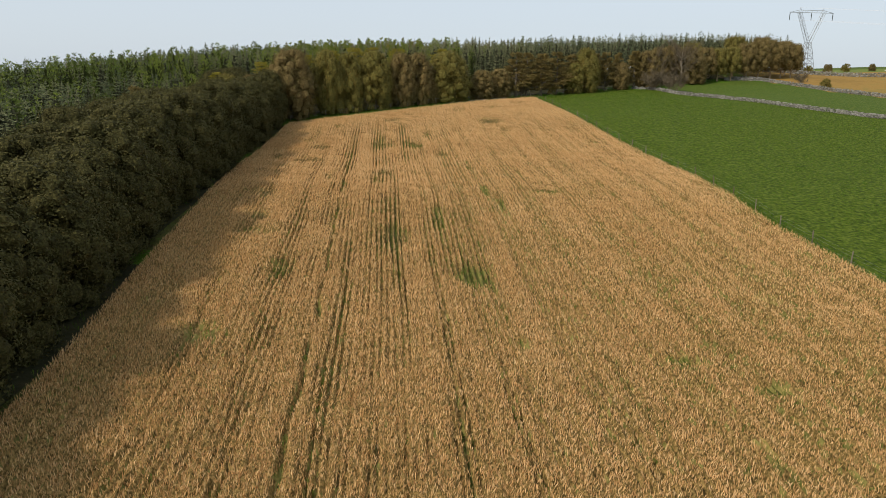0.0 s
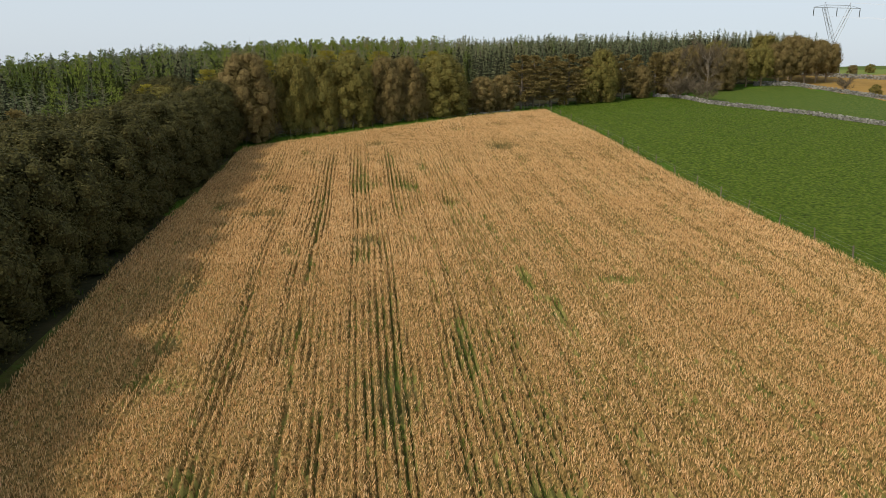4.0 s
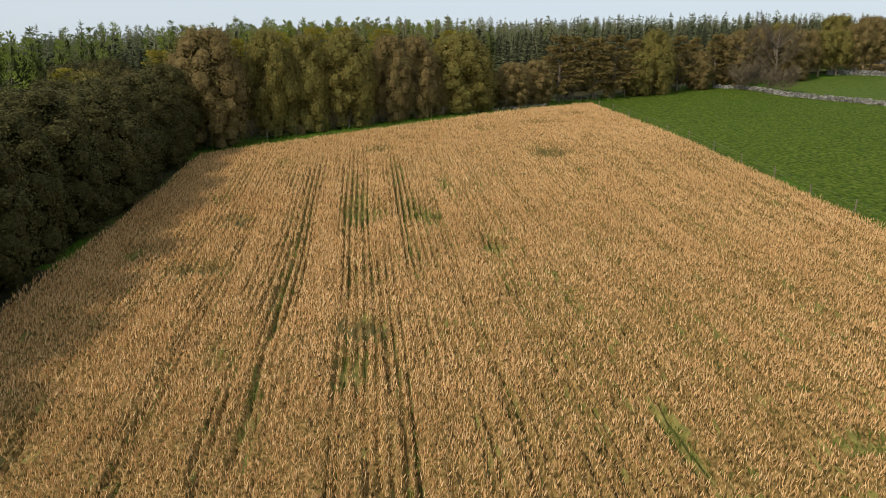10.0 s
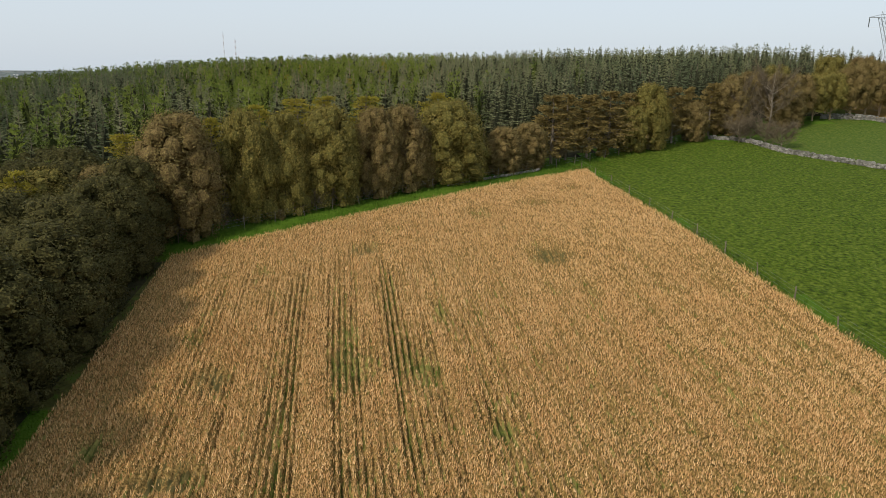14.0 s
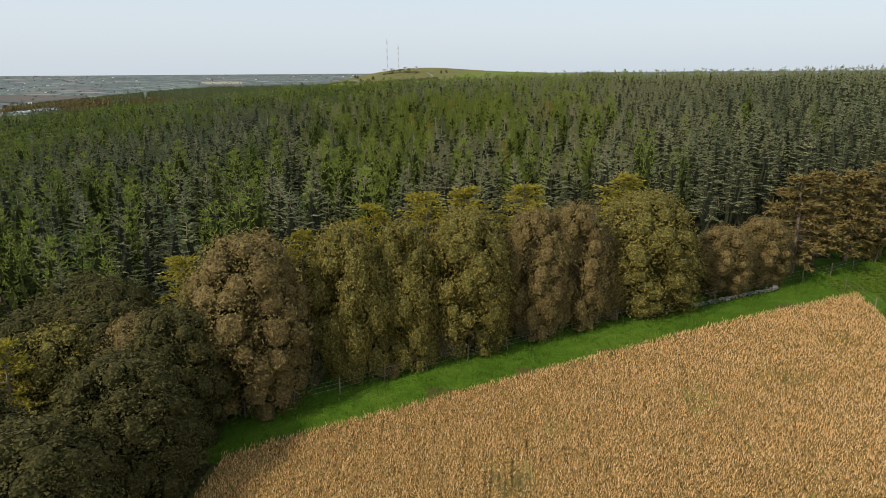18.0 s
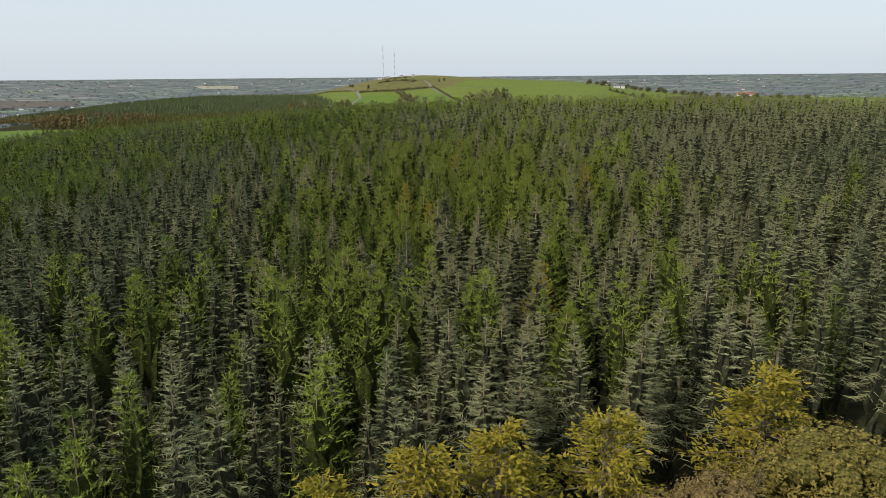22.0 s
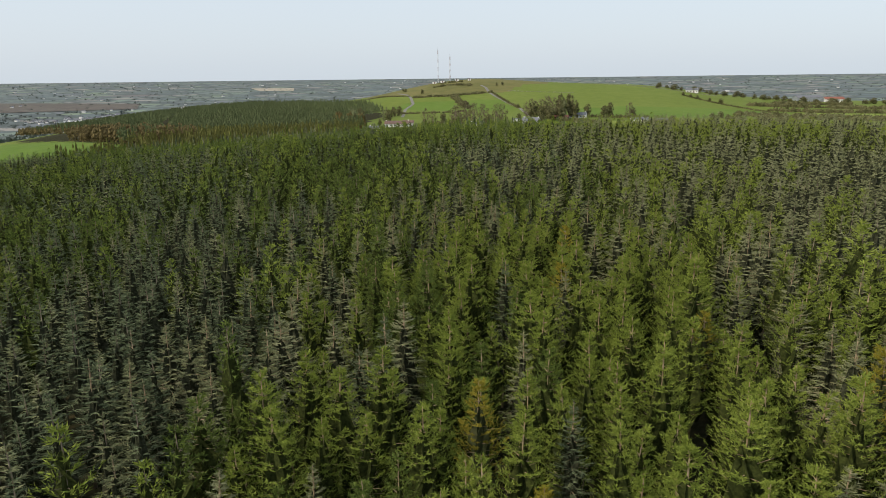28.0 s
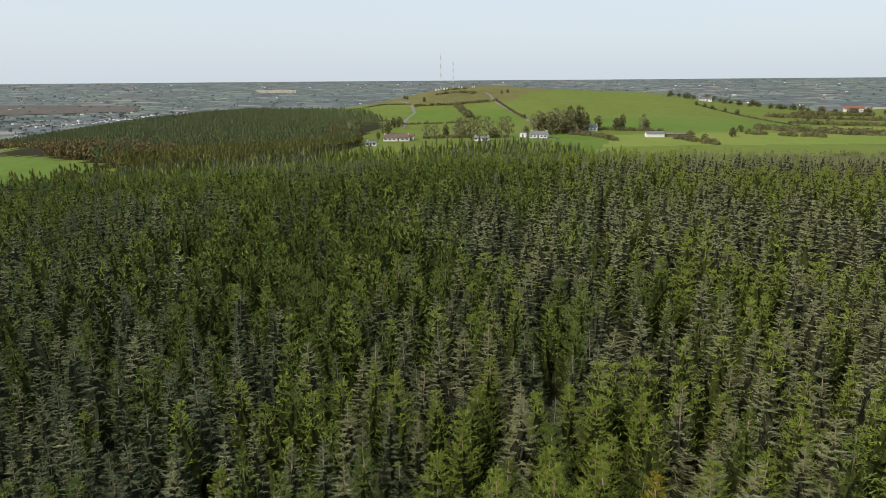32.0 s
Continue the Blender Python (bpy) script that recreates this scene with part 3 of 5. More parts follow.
def leafy(rng, high, wide, leaves, size, lumps=9, low=.1, limbs=7):
    """Trunk with limbs, and a full crown of many small leafy boughs round an oval, for a broadleaved tree."""
    wood = [tube([(0, 0, -.4), (rng.normal() * .1, rng.normal() * .1, high * .3), (rng.normal() * .2, rng.normal() * .2, high * .8)], [high * .024, high * .018, .02], 7)]
    centres, radii = [(0, 0, high * (.35 + .4 * low)), (0, 0, high * .62)], [wide * .27, wide * .25]
    lean = rng.normal(size=2) * .04 * high
    bulge = rng.uniform(.94, 1.06, 5)
    for i in range(lumps):
        t = (i + rng.uniform(.2, .8)) / lumps
        a = 2.4 * i + rng.uniform(-.5, .5)
        prof = math.sqrt(max(.02, 1 - ((t - .4) / .62) ** 2)) * bulge[int(a % 6.283 / 1.257) % 5]
        rad = wide * rng.uniform(.085, .15) * (.6 + .5 * prof)
        r = max(0, wide / 2 * prof - rad) * rng.uniform(.86, 1.04)
        z = high * (low + (1 - low) * t)
        centres.append((math.cos(a) * r + lean[0] * t, math.sin(a) * r + lean[1] * t, min(z, high - rad)))
        radii.append(rad)
    for i in range(limbs):
        c = np.array(centres[2 + (i * 3) % lumps])
        s = np.array([0, 0, max(high * .1, c[2] * rng.uniform(.3, .6))])
        mid = (s + c) / 2 + rng.normal(size=3) * .25 - (0, 0, .06 * high)
        wood.append(tube([s, mid, c], [high * .011, high * .007, .02], 5))
    centres, radii = np.array(centres), np.array(radii)
    total = int(leaves * 2.4)
    weight = radii ** 2 * np.where(np.arange(len(radii)) < 2, .5, 1)
    which = rng.choice(len(radii), total, p=weight / weight.sum())
    d = rng.normal(size=(total, 3))
    d /= np.linalg.norm(d, axis=1, keepdims=True)
    tallness = np.where(np.arange(len(radii)) < 2, 1.25, 1.08)
    stretch = np.stack([np.ones(len(radii)), np.ones(len(radii)), tallness], 1)
    p = centres[which] + d * (radii[which] * rng.uniform(.78, 1.2, total))[:, None] * stretch[which]
    deep = np.min(np.linalg.norm((p[:, None] - centres[None]) / stretch[None], axis=2) / radii[None], axis=1)
    keep = (p[:, 2] > low * high * .6 + .1) & (deep > .76)
    p, d = p[keep][:leaves], d[keep][:leaves]
    out = p - (0, 0, high * .4)
    out /= np.linalg.norm(out, axis=1, keepdims=True) + 1e-6
    d = d * .7 + out * .5
    lie = np.cross(d, rng.normal(size=p.shape)) + d * .35 - (0, 0, .1)
    leaf = sprigs(p, lie, rng.uniform(.6, 1.35, len(p)) * size, rng.uniform(.6, 1.2, len(p)) * size * .8, rng, d + rng.normal(size=d.shape) * .42)
    core = []
    for c, r, k3 in zip(centres, radii, tallness):
        ring = [(0, 0, -1)] + [(math.cos(a) * math.cos(e), math.sin(a) * math.cos(e), math.sin(e)) for e in (-.6, .1, .8) for a in np.arange(6) * 1.047] + [(0, 0, 1)]
        f = [(0, 1 + (k + 1) % 6, 1 + k) for k in range(6)] + [(19, 13 + k, 13 + (k + 1) % 6) for k in range(6)]
        for j in (1, 7):
            for k in range(6):
                f += [(j + k, j + (k + 1) % 6, j + 6 + (k + 1) % 6), (j + k, j + 6 + (k + 1) % 6, j + 6 + k)]
        v = np.array(ring) * r * (.74, .74, .74 * k3) * rng.uniform(.8, 1.05, (20, 1)) + c
        v[:, 2] = np.maximum(v[:, 2], low * high * .6)
        core.append((v, np.array(f)))
    return joined(wood), joined(core), leaf


def larch(rng, high, wide, layers=15, sprays=26, size=.5):
    """Tiered branches that sweep out level, hung with short needle sprays."""
    wood = [tube([(0, 0, -.4), (.05, .1, high * .5), (0, 0, high)], [high * .018, high * .012, .02], 6)]
    ps, ds = [], []
    for i in range(layers):
        t = .16 + .84 * i / layers
        z = t * high
        r = wide / 2 * (1 - t) ** .75 * rng.uniform(.75, 1.2) + .25
        for a in rng.uniform(0, 6.283, 5):
            rr = r * rng.uniform(.7, 1.15)
            out = np.array([math.cos(a), math.sin(a), 0])
            end = np.array([0, 0, z + rng.uniform(-.1, .25) * rr]) + out * rr
            wood.append(tube([(0, 0, z), end], [.035, .01], 3))
            for s in rng.uniform(.2, 1.05, sprays // 5 + 3):
                ps.append(np.array([0, 0, z]) * (1 - s) + end * s + rng.normal(size=3) * (.16, .16, .07))
                ds.append(out * .7 + rng.normal(size=3) * .6 + (0, 0, .1))
    ps = np.array(ps)
    crown = cards(ps, np.array(ds), rng.uniform(.7, 1.3, len(ps)) * size, rng.uniform(.22, .4, len(ps)) * size * 1.4, .25, rng)
    return joined(wood), crown


def bare(rng, high, wide, twigs=700):
    """A nearly leafless crown: many thin upswept twigs on forked limbs."""
    wood = [tube([(0, 0, -.4), (.1, .1, high * .3), (-.2, .15, high * .55), (.15, 0, high * .85)], [high * .016, high * .011, high * .007, .015], 6)]
    ps, ds = [], []
    for i in range(22):
        a = rng.uniform(0, 6.283)
        z = high * rng.uniform(.12, .6)
        r = wide / 2 * rng.uniform(.6, 1)
        end = np.array([math.cos(a) * r, math.sin(a) * r, min(high, z + high * rng.uniform(.2, .45))])
        s = np.array([0, 0, z])
        mid = s * .45 + end * .55 - (0, 0, .06 * high)
        wood.append(tube([s, mid, end], [high * .007, .028, .01], 4))
        for k in range(twigs // 22):
            u = rng.uniform(.25, 1)
            ps.append(s * (1 - u) ** 2 + 2 * u * (1 - u) * mid + end * u * u)
            ds.append((end - s) / np.linalg.norm(end - s) * .6 + rng.normal(size=3) * .6 + (0, 0, .35))
    crown = cards(np.array(ps), np.array(ds), rng.uniform(.5, 1.3, len(ps)), rng.uniform(.035, .07, len(ps)), .2, rng)
    return joined(wood), crown


# ---- plantation ----
CELL = 2.7
fx, fy = np.meshgrid(np.arange(-310, 130, CELL), np.arange(-32, 500, CELL))
fx, fy = fx.ravel(), fy.ravel()
fx, fy = fx + R.uniform(-1, 1, fx.size), fy + R.uniform(-1, 1, fx.size)
keep = poly_mask(fx, fy, FOREST) & (R.random(fx.size) > np.where(fy > 375, .3, .05))
fx, fy = fx[keep], fy[keep]
fz = height(fx, fy)


def species(x, y):
    """Spruce blocks and pine blocks interlace through the plantation: more spruce in the front rows and to the east."""
    v = np.array([noise.noise(Vector((a * .022, b * .03, 3))) + .6 * noise.noise(Vector((a * .13, b * .13, 9))) for a, b in zip(x, y)])
    return v + .28 * np.exp(-((y - fence_far(x)) / 18) ** 2) + .0035 * np.clip(x + 20, -60, 60) + .45 * sm(-8, 24, x) * (1 - sm(250, 290, y))


is_spruce = species(fx, fy) + R.normal(size=fx.size) * .22 > -.08
tall = np.clip(.96 + R.normal(size=fx.size) * .075, .74, 1.1) * np.interp(fy, [310, 368, 430, 470], [1.035, .9, .92, 1.12]) * np.where((fx < -30) & (fy < 125), .82, 1.0) * np.interp(fx, [-10, 20, 60], [1, .92, .85])
wide_by = tall * R.uniform(.95, 1.4, fx.size)
turn = R.uniform(0, 6.283, fx.size)
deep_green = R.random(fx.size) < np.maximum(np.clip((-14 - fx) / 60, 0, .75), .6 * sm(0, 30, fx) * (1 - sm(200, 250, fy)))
reach = np.hypot(fx + 34, fy - 196)
near = (reach < 68) & (fy > fence_far(np.maximum(fx, -26)) - 2) | (fx < -26) & (fx > -50) & (fy < 140) & (fy > 90)
rear = fy > 368
front = (fy < fence_far(np.maximum(fx, -26)) + 21) & (fx > -46) & (fx < 98) & (fy > 112)
order = np.argsort(np.hypot(fx + 24 + .2 * (fy - 190), (fy - 194) * .6) + R.uniform(0, 8, fx.size))
hero = np.zeros(fx.size, bool)
for flag in (True, False):
    hero[[i for i in order if is_spruce[i] == flag][:215]] = True
for spruce in (True, False):
    kind = "spruce" if spruce else "pine"
    needles, inner = (SPRUCE, SPRUCE_SHADE) if spruce else (PINE, PINE_SHADE)
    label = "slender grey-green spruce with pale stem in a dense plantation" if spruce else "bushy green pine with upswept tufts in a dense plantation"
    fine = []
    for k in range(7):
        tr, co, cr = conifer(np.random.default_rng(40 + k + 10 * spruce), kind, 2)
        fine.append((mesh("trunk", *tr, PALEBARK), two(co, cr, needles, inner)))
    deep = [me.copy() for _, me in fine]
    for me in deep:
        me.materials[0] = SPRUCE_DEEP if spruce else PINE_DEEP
    sickly = [two(*conifer(np.random.default_rng(33 + k), "pine", 2)[1:], LARCH) for k in range(2)]
    for n, i in enumerate(np.where(hero & (is_spruce == spruce))[0]):
        tree = tagged(new(kind + "_tree"), label, kind + " tree", "plantation " + kind + "s")
        tree.matrix_world = Matrix.LocRotScale((fx[i], fy[i], fz[i] - .05), Euler((R.normal() * .025, R.normal() * .025, turn[i])), (wide_by[i], wide_by[i], tall[i]))
        part("trunk", fine[n % 7][0], tree)
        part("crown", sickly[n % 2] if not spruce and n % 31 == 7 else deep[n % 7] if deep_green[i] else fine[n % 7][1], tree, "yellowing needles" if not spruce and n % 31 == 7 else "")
    for detail, mask, word in ((1, near & ~hero & ~rear & ~front, "near"), (0, ~near & ~hero & ~rear & ~front, "far"), (-1, rear, "rear"), (2, front & ~hero, "front")):
        sel = np.where(mask & (is_spruce == spruce))[0]
        crowns, trunks, cores, tint = [], [], [], []
        for k in range(6):
            s = sel[k::6]
            at = np.stack([fx[s], fy[s], fz[s]], 1)
            size = np.stack([wide_by[s], tall[s]], 1)
            g = np.random.default_rng(70 + k + 10 * spruce)
            if detail < 0:
                cr = spire(g, 11, 2.5, ((1, .1), (.9, .32), (.79, .55), (.67, .8)), 3)
                crowns.append(repeated(*cr, at, turn[s], size))
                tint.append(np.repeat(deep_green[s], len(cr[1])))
                continue
            tr, co, cr = conifer(g, kind, min(detail, 1), 4.2 if detail == 2 else 0)
            crowns.append(repeated(*cr, at, turn[s], size))
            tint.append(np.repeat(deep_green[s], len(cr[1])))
            cores.append(repeated(*co, at, turn[s], size))
            if detail:
                trunks.append(repeated(*tr, at, turn[s], size))
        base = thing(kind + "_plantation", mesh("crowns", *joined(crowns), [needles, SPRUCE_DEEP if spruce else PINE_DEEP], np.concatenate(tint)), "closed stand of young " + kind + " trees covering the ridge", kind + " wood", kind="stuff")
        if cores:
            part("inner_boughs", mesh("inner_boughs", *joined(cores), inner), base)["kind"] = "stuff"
        if trunks:
            part("trunks", mesh("trunks", *joined(trunks), BARK), base)["kind"] = "stuff"
# larches that edge the back of the plantation
lx, ly = R.uniform(-235, -120, 1500), R.uniform(360, 452, 1500)
keep = poly_mask(lx, ly, [(-226, 372), (-205, 416), (-186, 440), (-150, 452), (-132, 450), (-150, 436), (-178, 420), (-196, 396), (-214, 366)])
lx, ly = lx[keep], ly[keep]
got = [repeated(*spire(np.random.default_rng(260 + k), 11.3, 3.4), np.stack([lx[k::4], ly[k::4], height(lx[k::4], ly[k::4])], 1), R.uniform(0, 6.28, lx[k::4].size), R.uniform(.85, 1.1, lx[k::4].size)) for k in range(4)]
thing("larch_wood", mesh("larch_wood", *joined(got), RUSSET), "yellow-brown larches along the back edge of the plantation", "larch wood", kind="stuff")


# ---- crop ----
ROW = .42


def tram_x(y):
    return np.interp(y, [-30, 24, 41, 68, 107, 130], [-3.5, -6.1, -7.4, -9.9, -13.1, -14.2])


PATCHES = [  # thin green places in the crop: x, y, half width, half length, strength, grey
    (11.1, 70.5, 1.3, .7, 1, 0), (4.8, 71, .5, 2.6, .8, 0), (-7, 80, 1.4, 1.2, .9, 1), (-8.4, 101, 1.5, 4.5, .62, 0), (-3.6, 98, 1.2, 3, .6, 0),
    (-2.4, 106.5, .9, 2.2, .6, 0), (-17, 88.6, 1.9, 1.2, .8, 1), (8.3, 116, 2.2, 2.6, .7, 1), (-21.5, 91.6, .8, 1.4, .7, 0), (-17.2, 114.6, 1, 2, .5, 0),
    (-8.5, 119.3, 1.4, 1.6, .7, 1), (.4, 91.4, .9, 1.3, .6, 0), (-12.5, 78, .9, 2.4, .5, 0), (10, 109, .6, 2, .5, 0), (14.1, 36, 1.2, .5, .9, 0), (2.8, 48.5, 1.6, 2.4, .7, 0),
    (5.3, 38, .4, .8, .9, 0), (-14, 39, 1.6, 1.5, .5, 0), (-4, 57, 2.2, 3, .4, 1), (-7, 76, .8, 2, .5, 0), (10.4, 74, .6, .5, .5, 0), (18, 33, 1.1, .8, .8, 0), (-16, 62, .8, 1.5, .5, 1),
    (3, 128, 1.6, 2.2, .5, 0), (9.5, 131, 1.8, 1.6, .5, 0), (-6, 124, 1.3, 1.5, .4, 0), (14.5, 136, 1.4, 1.8, .45, 0), (-18, 70, 1.6, 1.8, .5, 1), (-15, 58, 1.8, 1.4, .5, 0), (-12, 50, 1.4, 2.2, .5, 0), (-17, 98, 1.2, 2, .5, 1),
    (0, 62, .5, 4, .5, 0), (3.5, 84, .45, 4, .5, 0), (6, 66, .4, 3, .7, 0), (13, 122, 1, 2.5, .4, 1), (-20, 104, 1, 2, .45, 0)]


def thinness(x, y):
    """How thin the crop stands, 0 to 1, and how grey its weeds are."""
    thin, grey = np.zeros(x.size), np.zeros(x.size)
    for px, py, a, b, s, g in PATCHES:
        w = s * np.exp(-(((x - px + .085 * (y - py)) / a) ** 2 + ((y - py) / b) ** 2) ** 1.5)
        thin, grey = np.maximum(thin, w), np.maximum(grey, w * g)
    return thin, grey


def wave(x, y, a, b, seed):
    """A smooth random field from a few crossed waves."""
    g = np.random.default_rng(seed)
    v = np.zeros(np.shape(x))
    for k in range(9):
        p = g.normal(size=2) * (a, b)
        v += np.sin(x * p[0] + y * p[1] + g.uniform(0, 6.28))
    return v / 4.2


def row_of(x, y):
    """Distance across the drilled rows, in rows."""
    return (x + .085 * (y - 24) - .06 * np.sin(y * .21 + x * .4)) / ROW


def crop_height(x, y):
    """Canopy height: ridges on the rows, furrows that open and close, low in thin places and wheel tracks."""
    u = row_of(x, y)
    k = np.floor(u + .5)
    ridge = .5 + .5 * np.cos(6.2832 * (u - k))
    middle = .6 + .4 * np.exp(-((x + 1) / 15) ** 2) + .95 * np.exp(-((x - 22) / 10) ** 2) * np.exp(-(np.maximum(y - 60, 0) / 50) ** 2)
    middle = middle * (1 - .8 * sm(108, 124, y))
    gap = np.clip(.37 + .6 * wave(k * 2.1, y * .1, 1, 1, 3) + .3 * wave(x, y, .3, .3, 4), 0, 1) * middle
    lane_ = (1 - sm(84, 104, y)) * (.52 + .38 * wave(x, y, .5, .9, 8)).clip(.08, .85) * np.exp(-((x - tram_x(y) - .1 * np.sin(y * .8)) / .17) ** 2)
    thin, grey = thinness(x, y)
    thin = thin * np.clip(.85 + .5 * wave(x, y, 1.9, 1.1, 12), 0, 1)
    z = .72 - .58 * gap * (1 - ridge) - .5 * thin * (.6 + .4 * (1 - ridge)) + .06 * wave(x, y, 2.2, 2.2, 5)
    return np.maximum(.06, z * (1 - .85 * lane_)), gap * (1 - ridge) + thin + lane_, grey


# canopy of stalks as a ridged mat, its straw darkened for shade between ears
vu = np.arange(-34, 60, ROW / 4)
vy = np.concatenate([np.arange(16, 60, .42), np.arange(60, 104, .6), np.arange(104, 146, .9)])
U, Y = np.meshgrid(vu, vy)
X = U - .085 * (Y - 24) + R.normal(size=U.shape) * .02
Y = Y + R.normal(size=Y.shape) * .08
top_z, bare_ness, grey_ness = (a.reshape(U.shape) for a in crop_height(X.ravel(), Y.ravel()))
rim_drop = np.clip(np.minimum(np.minimum(X - crop_left(Y), crop_right(Y) - X), crop_far(X) - Y) / .3, 0, 1)
Z = height(X, Y) + top_z * (.3 + .7 * rim_drop) * (1 + R.normal(size=Y.shape) * .1) - .3 * rim_drop
v = np.stack([X.ravel(), Y.ravel(), Z.ravel()], 1)
ni = len(vu)
ii, jj = np.meshgrid(np.arange(len(vu) - 1), np.arange(len(vy) - 1))
q = (jj * ni + ii).ravel()
f = np.stack([q, q + 1, q + ni + 1, q + ni], 1)
mx, my = v[f, 0].mean(1), v[f, 1].mean(1)
ok = in_crop(mx, my)
open_ = bare_ness.ravel()[f].mean(1)
f, open_, gr = f[ok], open_[ok], grey_ness.ravel()[f[ok]].mean(1)
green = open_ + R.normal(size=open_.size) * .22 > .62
thing("cereal_crop", mesh("cereal_crop", v, f, [SHADED_STRAW, UNDER, GREYWEED], np.where(green, np.where(gr > .3, 2, 1), 0), True), "ripe golden cereal standing in drilled rows", "cereal crop", kind="stuff")

# ears over the canopy
def ears(n, y0, y1, size):
    x, y = R.uniform(-30, 36, n), R.uniform(y0, y1, n)
    k = in_crop(x, y)
    x, y = x[k], y[k]
    t, o, g = crop_height(x, y)
    k = R.random(x.size) > np.clip(o * 1.85 - .12, 0, .97)
    x, y, t = x[k], y[k], t[k]
    n = x.size
    p = np.stack([x, y, height(x, y) + t - .33 + R.normal(size=n) * .07], 1)
    d = R.normal(size=(n, 3)) * (.25, .25, .1) + (.1, -.05, 1)
    if size == 1:
        return cards(p, d, R.uniform(.19, .33, n), R.uniform(.03, .05, n), .3, R)
    return sprigs(p + (0, 0, .06), d, R.uniform(.18, .3, n), R.uniform(.045, .07, n) * size, R)


thing("cereal_ears", mesh("cereal_ears", *joined([ears(430000, 16, 74, 1), ears(260000, 74, 108, .9), ears(240000, 108, 146, .8)]), STRAW), "nodding golden ears over the standing crop", "cereal ears", kind="stuff")

def clump(rng, blades, tall, spread, width, nod):
    """A tuft of stalks with nodding ears."""
    vs, fs = [], []
    for k in range(blades):
        a = rng.uniform(0, 6.283)
        b = np.array([math.cos(a), math.sin(a), 0]) * spread * rng.uniform(.2, 1)
        hgt = tall * rng.uniform(.8, 1.12)
        tip = b * 1.7 + rng.normal(size=3) * (.06, .06, 0)
        bend = np.array([math.cos(a + 1), math.sin(a + 1), 0]) * nod * rng.uniform(.3, 1)
        s = np.array([-math.sin(a), math.cos(a), 0]) * width
        n = len(vs)
        vs += [b, tip * .8 + s * .5 + (0, 0, hgt * .74), tip * .8 - s * .5 + (0, 0, hgt * .74), tip + s * 1.1 + (0, 0, hgt * .9), tip + bend + (0, 0, hgt * .98)]
        fs += [(n, n + 1, n + 2), (n + 2, n + 1, n + 3), (n + 2, n + 3, n + 4)]
    return np.array(vs), np.array(fs)


rg = np.random.default_rng(5)


def weeds(n, tall_m, pick, mat, label):
    x, y = R.uniform(-30, 36, n), R.uniform(16, 146, n)
    k = in_crop(x, y)
    x, y = x[k], y[k]
    t, o, g = crop_height(x, y)
    k = pick(o + R.normal(size=o.size) * .1, g)
    x, y, t = x[k], y[k], t[k]
    got = []
    for i in range(4):
        a, b = x[i::4], y[i::4]
        got.append(repeated(*clump(rg, 4, tall_m, .14, .04, .2), np.stack([a, b, height(a, b) + t[i::4] * .5 - .1], 1), R.uniform(0, 6.283, a.size), R.uniform(.6, 1.2, a.size)))
    thing("weeds", mesh("weeds", *joined(got), mat), label, "weeds", kind="stuff")


weeds(60000, .38, lambda o, g: (o > .55) & (g < .3), WEED, "fresh green weeds between the cereal rows")
weeds(40000, .5, lambda o, g: (o > .5) & (g >= .3), GREYWEED, "grey-green thistles in thin places of the crop")


# ---- grass of the margins ----
def grass(mask_fn, n, box, tall, mat, name, label):
    x, y = R.uniform(box[0], box[1], n), R.uniform(box[2], box[3], n)
    k = mask_fn(x, y)
    x, y = x[k], y[k]
    got = []
    forms = [clump(rg, 3, tall, .12, .04, .12) for i in range(4)]
    for i, (v, f) in enumerate(forms):
        a, b = x[i::4], y[i::4]
        got.append(repeated(v, f, np.stack([a, b, height(a, b) - .02], 1), R.uniform(0, 6.283, a.size), R.uniform(.5, 1.3, a.size)))
    return thing(name, mesh(name, *joined(got), mat), label, "grass", kind="stuff")


grass(lambda x, y: (y > crop_far(x) - .5) & (y < fence_far(x) + 2) & (x > -34) & (x < 24), 15000, (-34, 24, 112, 158), .4, GRASSBLADE, "verge_grass", "lush green grass verge between crop and tree belt")
grass(lambda x, y: (x > crop_right(y) - .3) & (x < crop_right(y) + 1.1) & (y < 143), 45000, (18, 37, -20, 143), .5, GRASSBLADE, "verge_grass", "uncut grass and weeds along the field fence")
grass(lambda x, y: poly_mask(x, y, PASTURE_POLY) & (x > crop_right(y) + 1), 26000, (18, 78, 40, 166), .2, GRASSBLADE, "pasture_grass", "darker grass tufts in the grazed pasture")
grass(lambda x, y: (x < crop_left(y) + .3) & (x > crop_left(y) - 3) & (y < 121), 1500, (-34, -14, 5, 121), .4, GRASSBLADE, "verge_grass", "shaded rank grass under the field-side trees")


# ---- field-side trees ----
def shades(wood, crown, bark, leaf):
    return mesh("trunk", *wood, bark), mesh("crown", *crown, leaf)


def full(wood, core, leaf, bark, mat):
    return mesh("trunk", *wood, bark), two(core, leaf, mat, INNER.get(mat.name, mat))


def planted(name, meshes, x, y, size, turn_by, label, category, group, stretch=1.0):
    tree = tagged(new(name), label, category, group)
    tree.matrix_world = Matrix.LocRotScale((x, y, h(x, y) - .05), Euler((0, 0, turn_by)), (size * stretch, size * stretch, size))
    part("trunk", meshes[0], tree)
    part("crown", meshes[1], tree)
    return tree


